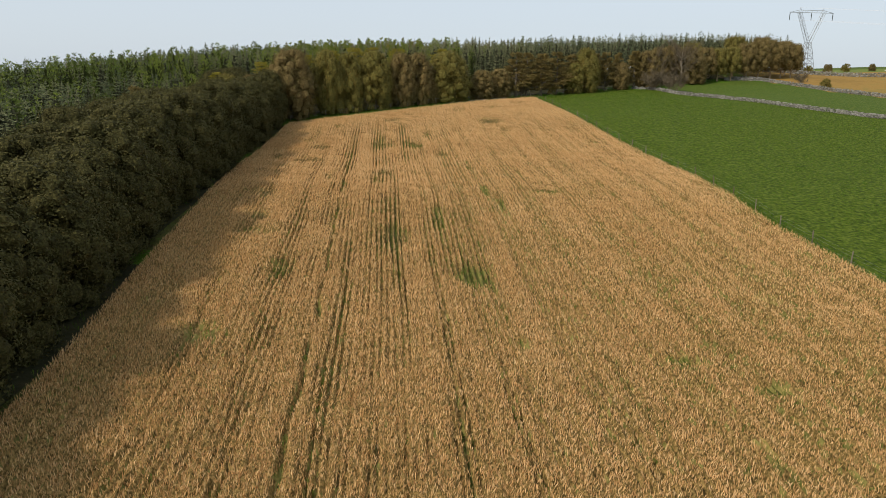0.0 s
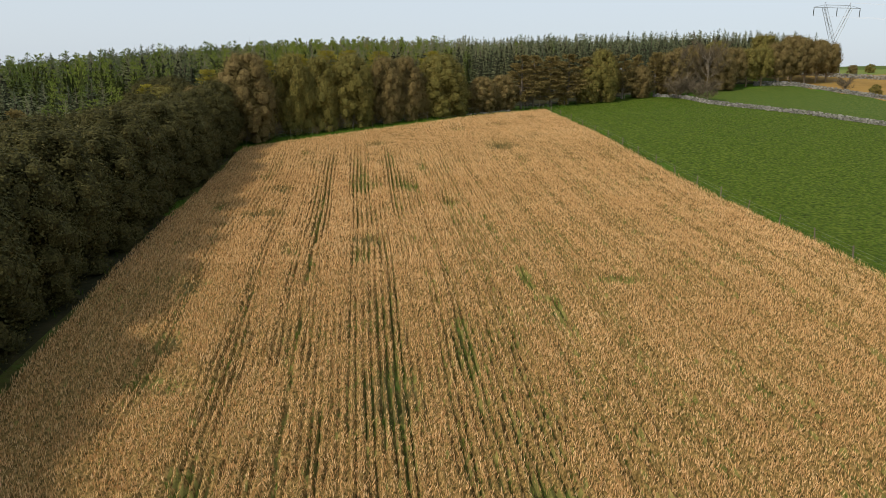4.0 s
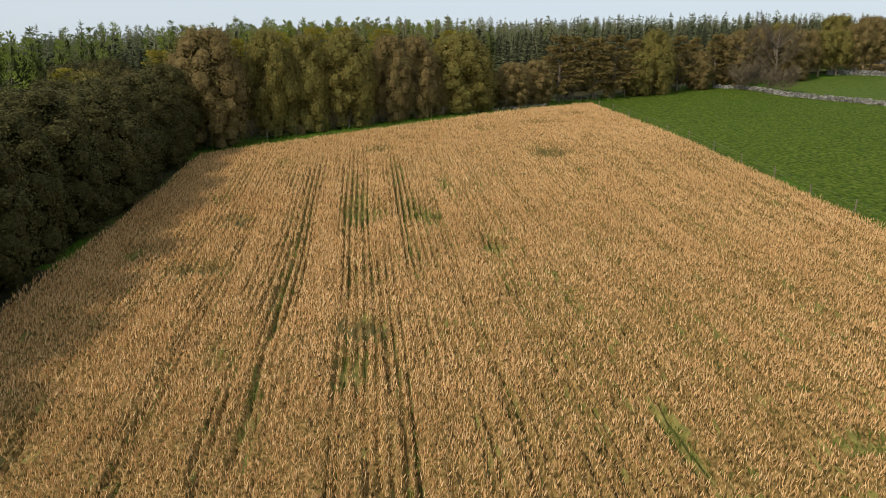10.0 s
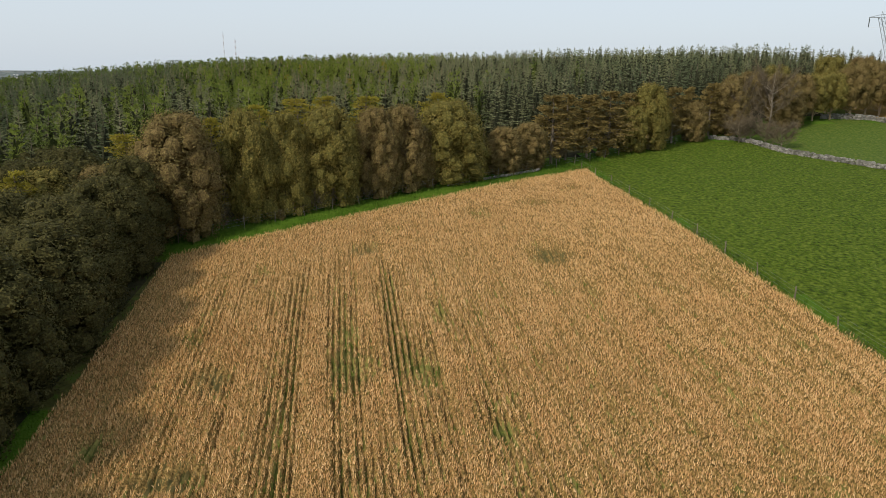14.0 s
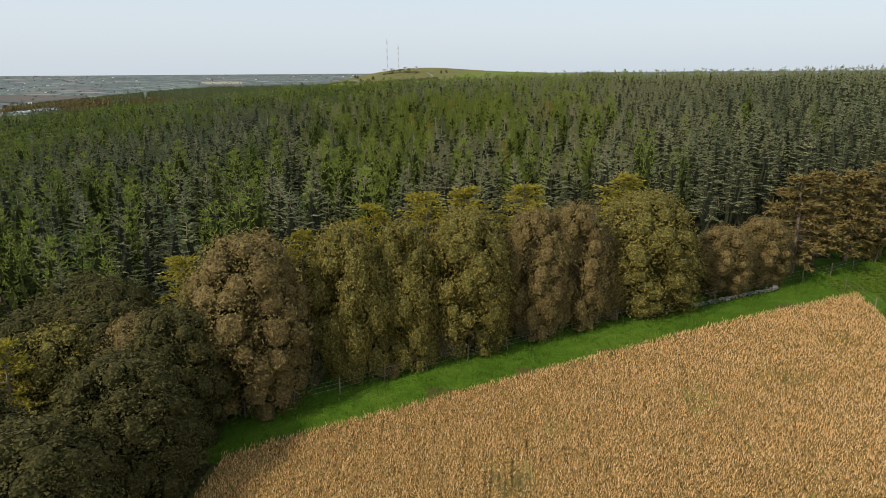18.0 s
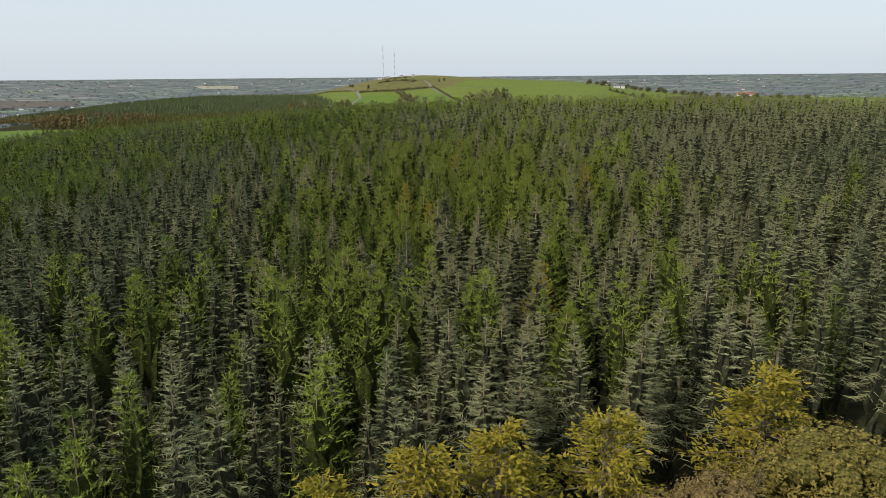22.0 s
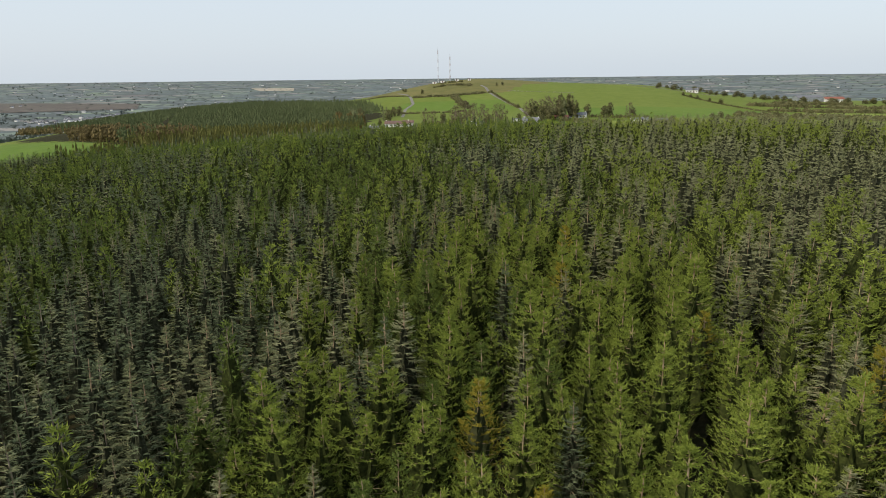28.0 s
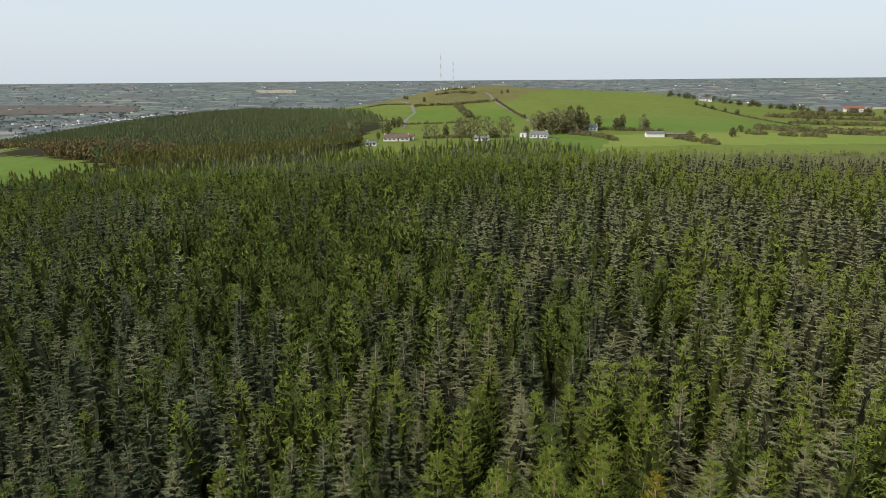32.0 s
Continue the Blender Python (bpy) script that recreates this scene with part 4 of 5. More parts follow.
rt = np.random.default_rng(11)
BROAD = {}
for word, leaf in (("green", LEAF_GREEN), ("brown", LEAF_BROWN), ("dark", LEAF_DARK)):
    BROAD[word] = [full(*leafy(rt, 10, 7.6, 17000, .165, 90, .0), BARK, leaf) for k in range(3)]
LARCHES = {"yellow": [shades(*larch(rt, 10, 6.5, 18, 190, .25), BARK, LARCH) for k in range(2)], "russet": [shades(*larch(rt, 10, 7, 18, 230, .36), BARK, OLIVE_LARCH) for k in range(2)]}
BARES = [shades(*bare(rt, 10, 8.4, 2600), BARK, TWIG) for k in range(2)]
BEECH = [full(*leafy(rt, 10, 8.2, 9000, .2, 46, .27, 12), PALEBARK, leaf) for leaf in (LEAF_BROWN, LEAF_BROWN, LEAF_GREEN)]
BELT = "trees of the field-side belt"
WORDS = {"green": "full broadleaved tree with olive-green autumn leaves beside the field fence", "brown": "full broadleaved tree with bronze-brown autumn leaves beside the field fence", "dark": "dark green broadleaved tree, leaves darkened for shade, overhanging the edge of the crop"}
# along the far fence: tone, x, y, height of the top, width
for tone, x, y, top_z, w in [
        ("dark", -30.6, 117.6, 11, 7.8), ("dark", -30.4, 109, 10.6, 7.8), ("dark", -32, 101, 10.4, 8), ("dark", -38.6, 121, 13, 7.6), ("dark", -40, 127, 13.5, 8),
        ("dark", -35.6, 123.2, 12.9, 7.4), ("brown", -32.4, 122.5, 12.4, 6.2), ("brown", -27.2, 126.9, 17, 8.8), ("green", -30.6, 126.7, 13.6, 4), ("green", -20.6, 130.9, 17.1, 6), ("green", -17.1, 132.7, 16.7, 5.6), ("green", -12.8, 135.2, 17.3, 7.2),
        ("brown", -8.1, 137.6, 17.1, 5.6), ("brown", -5, 139.5, 17.2, 6), ("green", 1.4, 143.2, 17.7, 8.6), ("brown", -2.6, 141.1, 14.4, 4.6), ("brown", 8.2, 146.7, 14.2, 5.2), ("brown", 11.8, 149.1, 14.6, 5),
        ("green", 32.6, 160.9, 19.6, 6.2), ("green", 29.4, 159.5, 16.4, 4.6), ("brown", 41.6, 166.2, 16.8, 4.2), ("brown", 49, 170.7, 19.8, 6.4), ("brown", 62, 175.9, 20, 6.4)]:
    tall_m = top_z - h(x, y)
    planted("broadleaf_tree", BROAD[tone][int(rt.integers(3))], x, y, tall_m / 10, rt.uniform(0, 6.28), WORDS[tone], "tree", BELT, w * 1.12 / 7.6 * 10 / tall_m)
for tone, x, y, tall_m, w in [("yellow", -21.5, 138.2, 12.6, 1.0), ("yellow", -17.6, 140.2, 13, 1.05), ("yellow", -14.6, 142, 12.8, 1.15), ("yellow", -9.8, 143.6, 12.5, 1.1), ("yellow", -1.2, 149.6, 12, 1.25),
                              ("yellow", -33.2, 129.8, 11.6, 1.0), ("yellow", -30.4, 131.4, 11.2, .9), ("yellow", -25.6, 133, 12.4, .8), ("russet", 15, 153, 10.6, 1.2), ("russet", 17.6, 155.4, 10.4, 1.0), ("russet", 37, 166, 9.8, 1.0), ("russet", 45, 170.6, 9.8, 1.0), ("russet", 21, 156.6, 10.2, 1.25), ("russet", 24.6, 158.8, 10.4, 1.2), ("russet", 28.4, 161.6, 9.6, 1.1), ("russet", 40.6, 168.6, 9.4, .9), ("russet", 34.6, 166, 9.6, .9), ("yellow", -38, 118, 11, .9), ("russet", -41, 94, 11, .9)]:
    planted("larch_tree", LARCHES[tone][int(rt.integers(2))], x + .6, y - 1.2, tall_m / 11.2, rt.uniform(0, 6.28), "larch with tiers of " + ("yellow-green" if tone == "yellow" else "russet-olive") + " autumn needles in the tree belt", "larch tree", BELT, w * 1.22)
for x, y, tall_m, w in [(58, 173.6, 11.6, 1.0), (50.6, 170.4, 10, .8), (-4.6, 140.4, 9.6, .7)]:
    planted("bare_tree", BARES[int(rt.integers(2))], x, y, tall_m / 10, rt.uniform(0, 6.28), "tall tree almost bare of leaves with fawn twigs", "tree", BELT, w)
# overhanging row along the shaded side of the field, leaves darkened for unlit faces
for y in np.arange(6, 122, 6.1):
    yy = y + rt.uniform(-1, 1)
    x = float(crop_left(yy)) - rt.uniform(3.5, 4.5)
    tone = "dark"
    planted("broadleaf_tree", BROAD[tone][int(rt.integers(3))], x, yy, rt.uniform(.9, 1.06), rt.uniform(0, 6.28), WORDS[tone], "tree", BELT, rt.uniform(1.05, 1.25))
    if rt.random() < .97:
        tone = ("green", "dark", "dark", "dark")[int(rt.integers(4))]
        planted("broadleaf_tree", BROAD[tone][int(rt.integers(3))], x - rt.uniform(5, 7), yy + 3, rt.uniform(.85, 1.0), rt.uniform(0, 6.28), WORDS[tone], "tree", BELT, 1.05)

# belt above the pasture, seen end on
for k, (x, y, tall_m, tone) in enumerate([(62, 178.5, 8.8, "brown"), (66, 179, 8.6, "brown"), (69.4, 180, 8.2, "green"), (73, 180.5, 8.4, "green"), (77, 181, 9.2, "brown"), (80.5, 182, 10, "brown"), (84, 183, 9.8, "brown"), (87.5, 184.5, 9.2, "brown"), (91, 186.5, 8.6, "brown"), (58, 181.5, 9, "brown"), (63.5, 184, 9.5, "green"), (54.5, 179, 8.8, "brown"), (76, 187, 10.5, "green"), (84, 190, 10, "brown"), (92, 192, 9, "brown")]):
    planted("broadleaf_tree", BEECH[2 if tone == "green" else k % 2], x, y, tall_m / 10, rt.uniform(0, 6.28), "autumn beech with pale trunk above the stone-walled pasture", "tree", "trees above the pasture", .9)
SHRUB = [shades(*bare(np.random.default_rng(3 + k), 4.2, 4.4, 900), BARK, TWIG) for k in range(2)]
BUSH = [full(*leafy(np.random.default_rng(23 + k), 3, 3.4, 1800, .22, 16, .02, 5), BARK, LEAF_BROWN if k else LEAF_GREEN) for k in range(2)]
for k, (x, y, s) in enumerate([(48.2, 164, 1.15), (50.6, 165.2, 1.1), (52.6, 159.5, 1.15), (51.6, 162.4, .9), (85.4, 169.6, .85), (-14.4, 132.8, .55), (-8.8, 136.4, .5), (17, 152.3, .6), (30, 160.8, .7), (-23.6, 128.6, .5), (37.8, 166.4, .7), (2, 141.8, .45)]):
    planted("hawthorn_shrub", SHRUB[k % 2], x, y, s, rt.uniform(0, 6.28), "twiggy leafless hawthorn beside a wall or fence", "shrub", "hawthorns")
for k, (x, y, s) in enumerate([(89, 165, .8), (108, 222, 1.0), (113, 226, 1.2), (124, 230, .9), (133, 236, .9), (140, 233, .8), (112, 219, .8), (-18, 130.4, .4), (6.4, 146, .5), (12.6, 149.6, .55), (24, 156, .6)]):
    planted("bush", BUSH[k % 2], x, y, s, rt.uniform(0, 6.28), "low rounded bush with dull autumn leaves", "bush", "bushes")


# ---- stone walls and fences ----
def along(poly, step):
    pts = np.array(poly, float)
    seg = np.linalg.norm(np.diff(pts, axis=0), axis=1)
    s = np.concatenate([[0], np.cumsum(seg)])
    t = np.arange(0, s[-1], step)
    return np.stack([np.interp(t, s, pts[:, 0]), np.interp(t, s, pts[:, 1])], 1)


CUBE_V = np.array([(x, y, z) for z in (-.5, .5) for y in (-.5, .5) for x in (-.5, .5)])
CUBE_F = np.array([(0, 2, 3), (0, 3, 1), (4, 5, 7), (4, 7, 6), (0, 1, 5), (0, 5, 4), (2, 6, 7), (2, 7, 3), (0, 4, 6), (0, 6, 2), (1, 3, 7), (1, 7, 5)])


def stone_wall(name, poly, tall_m, label, step=.3, courses=4, bulk=1.0):
    """Dry stones piled course on course, each tilted and of its own size."""
    p = along(poly, step)
    vs = []
    for c in range(courses):
        n = len(p)
        q = p + rt.normal(size=p.shape) * .09
        size = rt.uniform(.24, .46, (n, 3)) * (1, 1, .8) * bulk
        v = CUBE_V[None] * size[:, None] * (1 + rt.normal(size=(n, 8, 3)) * .12)
        ang = rt.uniform(0, 3.14, n)
        ca, sa = np.cos(ang)[:, None], np.sin(ang)[:, None]
        out = np.empty_like(v)
        out[..., 0] = v[..., 0] * ca - v[..., 1] * sa + q[:, 0:1]
        out[..., 1] = v[..., 0] * sa + v[..., 1] * ca + q[:, 1:2]
        out[..., 2] = v[..., 2] + (height(q[:, 0], q[:, 1]) + .1 + c * tall_m / courses * rt.uniform(.75, 1.05, n))[:, None]
        vs.append(out.reshape(-1, 3))
    v = np.concatenate(vs)
    n = len(v) // 8
    f = (CUBE_F[None] + np.arange(n)[:, None, None] * 8).reshape(-1, 3)
    wall = tagged(new(name), label, "stone wall")
    stones = part("stones", mesh("stones", v, f, STONE), wall)
    stones["kind"] = "stuff"
    return wall


stone_wall("stone_wall", WALL_A, .75, "grey dry-stone wall between two green pastures", .24, 4, .78)
stone_wall("stone_wall", WALL_B, .9, "grey dry-stone wall below the rushy brown field", .24, 4, .8)
stone_wall("stone_wall", [(72, 181.5), (76, 180.6), (80, 179)], 1.0, "tumbled dry-stone wall under the beech belt")
stone_wall("stone_wall", [(92, 205), (104, 200), (125, 190), (150, 175)], 1.2, "low dry-stone wall along the top of the hill", .4)
stone_wall("stone_wall", [(5.4, 142.9), (8.2, 144.4), (13.2, 147.3)], .3, "low run of tumbled pale stones under the tree belt", .17, 3, .42)
stone_wall("stone_wall", [(.6, 140.2), (1.8, 140.9), (3.4, 141.8)], .2, "few tumbled pale stones under the tree belt", .2, 2, .4)
stone_wall("stone_wall", [(45, 167.2), (48, 166), (50, 163.6)], .5, "tumbled stones along the top of the pasture")

POST_V = np.array([(x * w, y * w, z) for z, w in ((-.35, .045), (1.1, .04), (1.16, .025)) for x, y in ((-1, -1), (1, -1), (1, 1), (-1, 1))])
POST_F = np.array([(a + k, a + (k + 1) % 4, a + 4 + (k + 1) % 4, a + 4 + k) for a in (0, 4) for k in range(4)] + [(8, 9, 10, 11)])
POST_ME = mesh("post", POST_V, POST_F, POST)


def fence(poly, gap, label, tall_m=1.0, lean=.05):
    p = along(poly, gap)
    f = tagged(new("post_and_wire_fence"), label, "fence")
    tops = []
    for x, y in p:
        o = part("post", POST_ME, f)
        e = Euler((rt.normal() * lean, rt.normal() * lean, rt.uniform(0, 3)))
        o.matrix_world = Matrix.LocRotScale((x, y, h(x, y)), e, (1, 1, tall_m * rt.uniform(.9, 1.15)))
        tops.append((x, y, h(x, y)))
    for z in (.45, .8, 1.08):
        part("wire", mesh("wire", *tube([(a, b, c + z * tall_m) for a, b, c in tops], [.005] * len(tops), 3), WIRE), f)


fence([(x, fence_far(x)) for x in (-27, -10, 8, 19)] + [(30, 159.3), (44, 167.6)], 3.3, "weathered wooden fence posts with wire along the tree belt", 1.0, .08)
fence([(float(crop_right(y)) + .55, y) for y in np.arange(20, 142, 10)] + [(19.3, 145), (18.4, 150.6)], 4.6, "wooden fence posts with wire between crop and pasture", 1.0)


# ---- pylon and its lines ----
def strut(a, b, r=.07):
    return tube([a, b], [r, r], 4)


def pylon(x, y, yaw):
    """Waisted lattice tower: four legs to a waist, a V head and a long crossarm with insulators."""
    top, waist, head = 24.4, 12.0, 23.0
    base = tagged(new("power_pylon"), "grey lattice steel electricity pylon with V-shaped head on the hilltop", "pylon")
    base.matrix_world = pose(x, y, h(x, y) - .2, 0, 0, yaw) @ Matrix.Scale(.8, 4)
    legs, braces, horns = [], [], []
    c0, c1 = 2.6, .85
    for sx, sy in ((-1, -1), (1, -1), (1, 1), (-1, 1)):
        legs.append(strut((sx * c0, sy * c0, 0), (sx * c1, sy * c1, waist), .1))
    zs = np.linspace(0, waist, 7)
    for i in range(6):
        a, b = c0 + (c1 - c0) * i / 6, c0 + (c1 - c0) * (i + 1) / 6
        ring = [(-1, -1), (1, -1), (1, 1), (-1, 1)]
        for k in range(4):
            p, q2 = ring[k], ring[(k + 1) % 4]
            braces.append(strut((p[0] * a, p[1] * a, zs[i]), (q2[0] * b, q2[1] * b, zs[i + 1]), .05))
            braces.append(strut((q2[0] * a, q2[1] * a, zs[i]), (p[0] * b, p[1] * b, zs[i + 1]), .05))
            braces.append(strut((p[0] * b, p[1] * b, zs[i + 1]), (q2[0] * b, q2[1] * b, zs[i + 1]), .05))
    for s in (-1, 1):
        for dy in (-.5, .5):
            horns.append(strut((s * .85, dy * 1.6, waist), (s * 5.6, dy, head), .08))
            horns.append(strut((0, dy * 1.4, waist + .6), (s * 4.4, dy, head), .06))
        for k in range(7):
            t0, t1 = k / 7, (k + 1) / 7
            o = lambda t: (s * (.85 + 4.75 * t), .5, waist + (head - waist) * t)
            i_ = lambda t: (s * 4.4 * t, -.5, waist + .6 + (head - waist - .6) * t)
            horns += [strut(o(t0), i_(t1), .045), strut(i_(t0), o(t1), .045)]
        horns += [strut((s * 5.2, 0, head), (s * 4.9, 0, top + .4), .06), strut((s * 4.9, 0, top + .4), (s * 3.9, 0, head), .06)]
    part("legs", mesh("legs", *joined(legs), STEEL), base)
    part("bracing", mesh("bracing", *joined(braces), STEEL), base)
    part("head_frame", mesh("head_frame", *joined(horns), STEEL), base)
    arm = [strut((-9.2, 0, head), (9.2, 0, head), .08), strut((-5, 0, head + .9), (5, 0, head + .9), .07), strut((-9.2, 0, head), (-5, 0, head + .9), .06), strut((9.2, 0, head), (5, 0, head + .9), .06)]
    for k in range(-8, 9):
        arm.append(strut((k * 1.0, 0, head), (k + .5, 0, head + (.85 if abs(k) < 5 else .3)), .04))
    part("crossarm", mesh("crossarm", *joined(arm), STEEL), base)
    for sx in (-9, 0, 9):
        part("insulator", mesh("insulator", *tube([(sx, 0, head), (sx, 0, head - .6), (sx, 0, head - 2.8)], [.05, .16, .12], 6), CERAMIC), base)
    m = base.matrix_world
    for sx, z in ((-9, head - 2.8), (0, head - 2.8), (9, head - 2.8), (-4.9, top + .4), (4.9, top + .4)):
        p = m @ Vector((sx, 0, z))
        for run in ((.8, -.6), ):
            pts = [(p.x + run[0] * d, p.y + run[1] * d, p.z - 9 * 4 * (d / 320) * (1 - d / 320)) for d in np.linspace(0, 320, 14)]
            line = thing("power_line", mesh("power_line", *tube(pts, [.025] * 14, 3), STEEL), "thin overhead power line strung from the pylon", "power line", "power lines")


pylon(113.5, 224, 8)


# ---- sheep on the hilltop ----
SHEEP = joined([tube([(-.55, 0, .62), (-.35, 0, .68), (.3, 0, .68), (.55, 0, .66)], [.12, .32, .32, .15], 8), tube([(.5, 0, .75), (.72, 0, .9), (.9, 0, .8)], [.1, .12, .06], 6)] + [strut((a, b, .5), (a, b, 0), .05) for a in (-.35, .35) for b in (-.15, .15)])
SHEEP_ME = mesh("sheep", *SHEEP, WOOL)
for x, y in [(128, 205), (131, 203), (134, 207), (137, 201), (125, 200)]:
    ob = thing("sheep", SHEEP_ME, "white sheep grazing on the hilltop pasture", "sheep", "grazing sheep", at=pose(x, y, h(x, y), 0, 0, rt.uniform(0, 360)))


# ---- far side of the valley ----
COARSE = {w: [full(*leafy(np.random.default_rng(90 + k), 10, 8, 420, .9, 16, .05, 3), BARK, m) for k in range(2)] for w, m in (("brown", LEAF_BROWN), ("green", LEAF_GREEN), ("dark", SCRUB), ("dull", SCRUB))}
COARSE["fir"] = [full(*conifer(np.random.default_rng(95), "spruce", 1, 2.0), BARK, SPRUCE)]
COARSE["bare"] = [shades(w_, l_, BARK, TWIG) for w_, c_, l_ in (leafy(np.random.default_rng(97 + k), 10, 7, 520, .5, 14, .12, 12) for k in range(2))]


def far_tree(x, y, tall_m, tone, w=1.0):
    word = {"brown": "russet", "dull": "dull brown", "green": "olive-green", "dark": "dark green", "fir": "dark conifer", "bare": "grey leafless"}[tone]
    planted("tree", COARSE[tone][int(rt.integers(len(COARSE[tone])))], x, y, tall_m / (12 if tone == "fir" else 10), rt.uniform(0, 6.28), word + " tree near the farms across the valley", "tree", "valley trees", w)


for x, y, s, tone, w in [(-82, 676, 15, "bare", .8), (-79, 672, 14, "dull", .8), (-75, 680, 15, "bare", 1.1), (-71, 668, 14, "dull", .9), (-69, 680, 17, "bare", 1), (-65, 674, 16, "bare", .8), (-61, 684, 18, "dark", .7), (-58, 678, 17, "fir", 2.4), (-55, 688, 18, "dark", .7), (-66, 664, 10, "dull", 1), (-60, 668, 12, "dull", .9),
                         (-87, 690, 12, "bare", .9), (-51, 684, 14, "dark", .8), (-42, 712, 9, "dark", .9), (-29, 694, 9, "dull", 1.0), (-25, 700, 11, "dull", .8), (-11, 703, 11, "bare", .9), (-8, 706, 7, "dull", 1),
                         (-150, 628, 11, "bare", .9), (-146, 634, 9, "bare", 1), (-130, 636, 12, "bare", 1.1), (-124, 644, 15, "bare", 1.1), (-118, 638, 14, "bare", 1.1), (-133, 650, 12, "bare", 1.2), (-112, 648, 13, "bare", 1.1), (-102, 638, 14, "bare", .9), (-98, 644, 13, "bare", 1), (-140, 640, 8, "dull", .9), (-126, 632, 6, "dull", 1.2), (-106, 632, 7, "dull", 1.1),
                         (-178, 612, 5, "dull", .8), (-184, 650, 9, "dark", .9), (-190, 656, 10, "fir", 2), (-196, 700, 8, "dark", .9), (-204, 706, 9, "fir", 2), (-193, 706, 8, "dull", .9), (-183, 588, 10, "brown", .9), (-188, 582, 11, "brown", .9), (-194, 580, 11, "brown", .8), (-186, 596, 13, "dark", .8), (-192, 600, 14, "fir", 2.4), (-180, 580, 9, "brown", .9), (-196, 606, 14, "fir", 2.4), (-199, 590, 11, "brown", .9),
                         (-88, 655, 6, "dull", 1), (-72, 655, 6, "dark", 1), (-104, 770, 4, "dull", 1.2), (-152, 768, 5, "dull", 1.2), (-216, 862, 5, "dull", 1), (-242, 890, 4, "dull", 1), (-248, 900, 4, "dark", 1), (-145, 905, 4, "dull", 1), (-140, 912, 4, "dark", 1),
                         (44, 893, 4, "dull", 1.2), (50, 880, 4, "dull", 1.2), (55, 868, 4, "dull", 1.2), (64, 850, 4, "dull", 1.2), (72, 836, 5, "dull", 1.3), (53, 694, 5, "dull", 1.2), (43, 660, 6, "dull", 1.2), (15, 632, 6, "dull", 1.3), (22, 622, 5, "dull", 1.2), (120, 800, 4, "dull", 1.2), (132, 790, 4, "dull", 1.2)]:
    far_tree(x, y, s, tone, w)


def hedge(poly, wide, tall_m, mat, name, label, size=.8):
    """An overgrown hedge: bushes of unequal size, ragged with leaf sprays, strung along a line."""
    p = along(poly, .5)
    got = []
    total = len(p) * .5
    for k in range(int(total / max(.9, wide * .2)) + 1):
        c = p[int(rt.integers(len(p)))] + rt.normal(size=2) * wide * .22
        r = np.clip(wide * rt.uniform(.22, .5), .6, 3.2)
        hi = tall_m * rt.uniform(.45, 1.1)
        n = int(8 + r * hi * 9 / size)
        d = rt.normal(size=(n, 3))
        d[:, 2] = np.abs(d[:, 2]) - .15
        d /= np.linalg.norm(d, axis=1, keepdims=True)
        q = d * rt.uniform(.75, 1.05, (n, 1)) * (r, r, hi) + (c[0], c[1], h(*c))
        got.append(sprigs(q, d * .4 + rt.normal(size=(n, 3)) * .7 + (0, 0, .3), rt.uniform(.7, 1.4, n) * size, rt.uniform(.6, 1.1, n) * size, rt, d))
        ring = np.array([(math.cos(a) * r * .85, math.sin(a) * r * .85, -.3) for a in np.arange(6) * 1.047] + [(math.cos(a) * r * .6, math.sin(a) * r * .6, hi * .65) for a in np.arange(6) * 1.047 + .3] + [(0, 0, hi * .9)]) + (c[0], c[1], h(*c))
        got.append((ring, np.array([t for m in range(6) for t in ((m, (m + 1) % 6, 6 + (m + 1) % 6), (m, 6 + (m + 1) % 6, 6 + m), (6 + m, 6 + (m + 1) % 6, 12))])))
    return thing(name, mesh(name, *joined(got), mat), label, "hedge", kind="stuff")


for poly, w, t in [
        ([(-219, 839), (-187, 840), (-175, 845), (-157, 856), (-143, 866)], 4, 2.2), ([(-177, 840), (-164, 808), (-150, 770)], 6, 2.6), ([(-141, 860), (-120, 811), (-102, 768)], 2.2, 1.8),
        ([(-208, 732), (-192, 723), (-161, 733), (-145, 742)], 2.2, 1.6), ([(44, 900), (63, 852), (80, 811), (103, 751)], 1.6, 1.2), ([(92, 829), (138, 838), (187, 833), (260, 840)], 7, 3.5), ([(120, 860), (150, 885), (200, 905)], 7, 4),
        ([(58, 682), (79, 670), (93, 672), (98, 665)], 7, 3.2), ([(66, 722), (86, 716), (108, 705), (136, 696), (165, 694)], 8, 3.8), ([(80, 710), (110, 696), (140, 682), (170, 676)], 9, 3.8), ([(100, 778), (130, 768), (180, 770), (240, 785)], 5, 3.4),
        ([(-58, 660), (-46, 652), (-36, 640), (-28, 620)], 4, 3), ([(8, 640), (14, 632), (20, 618), (28, 606)], 5, 3), ([(-45, 696), (-20, 692), (5, 690)], 2.6, 2.4), ([(-262, 755), (-240, 748), (-210, 748)], 2, 1.5), ([(-320, 850), (-265, 872), (-225, 850)], 1.6, 1.2),
        ([(-212, 900), (-198, 912), (-180, 908), (-170, 902)], 9, 2.0), ([(-215, 930), (-190, 935)], 4, 1.6), ([(-150, 622), (-120, 630), (-96, 634)], 4, 2.5), ([(-38, 500), (-10, 496), (20, 500), (60, 520), (110, 540)], 8, 5), ([(-34, 478), (0, 470), (40, 480)], 7, 5)]:
    hedge(poly, w, t, SCRUB, "hedge", "overgrown dull brown hedge between fields across the valley")


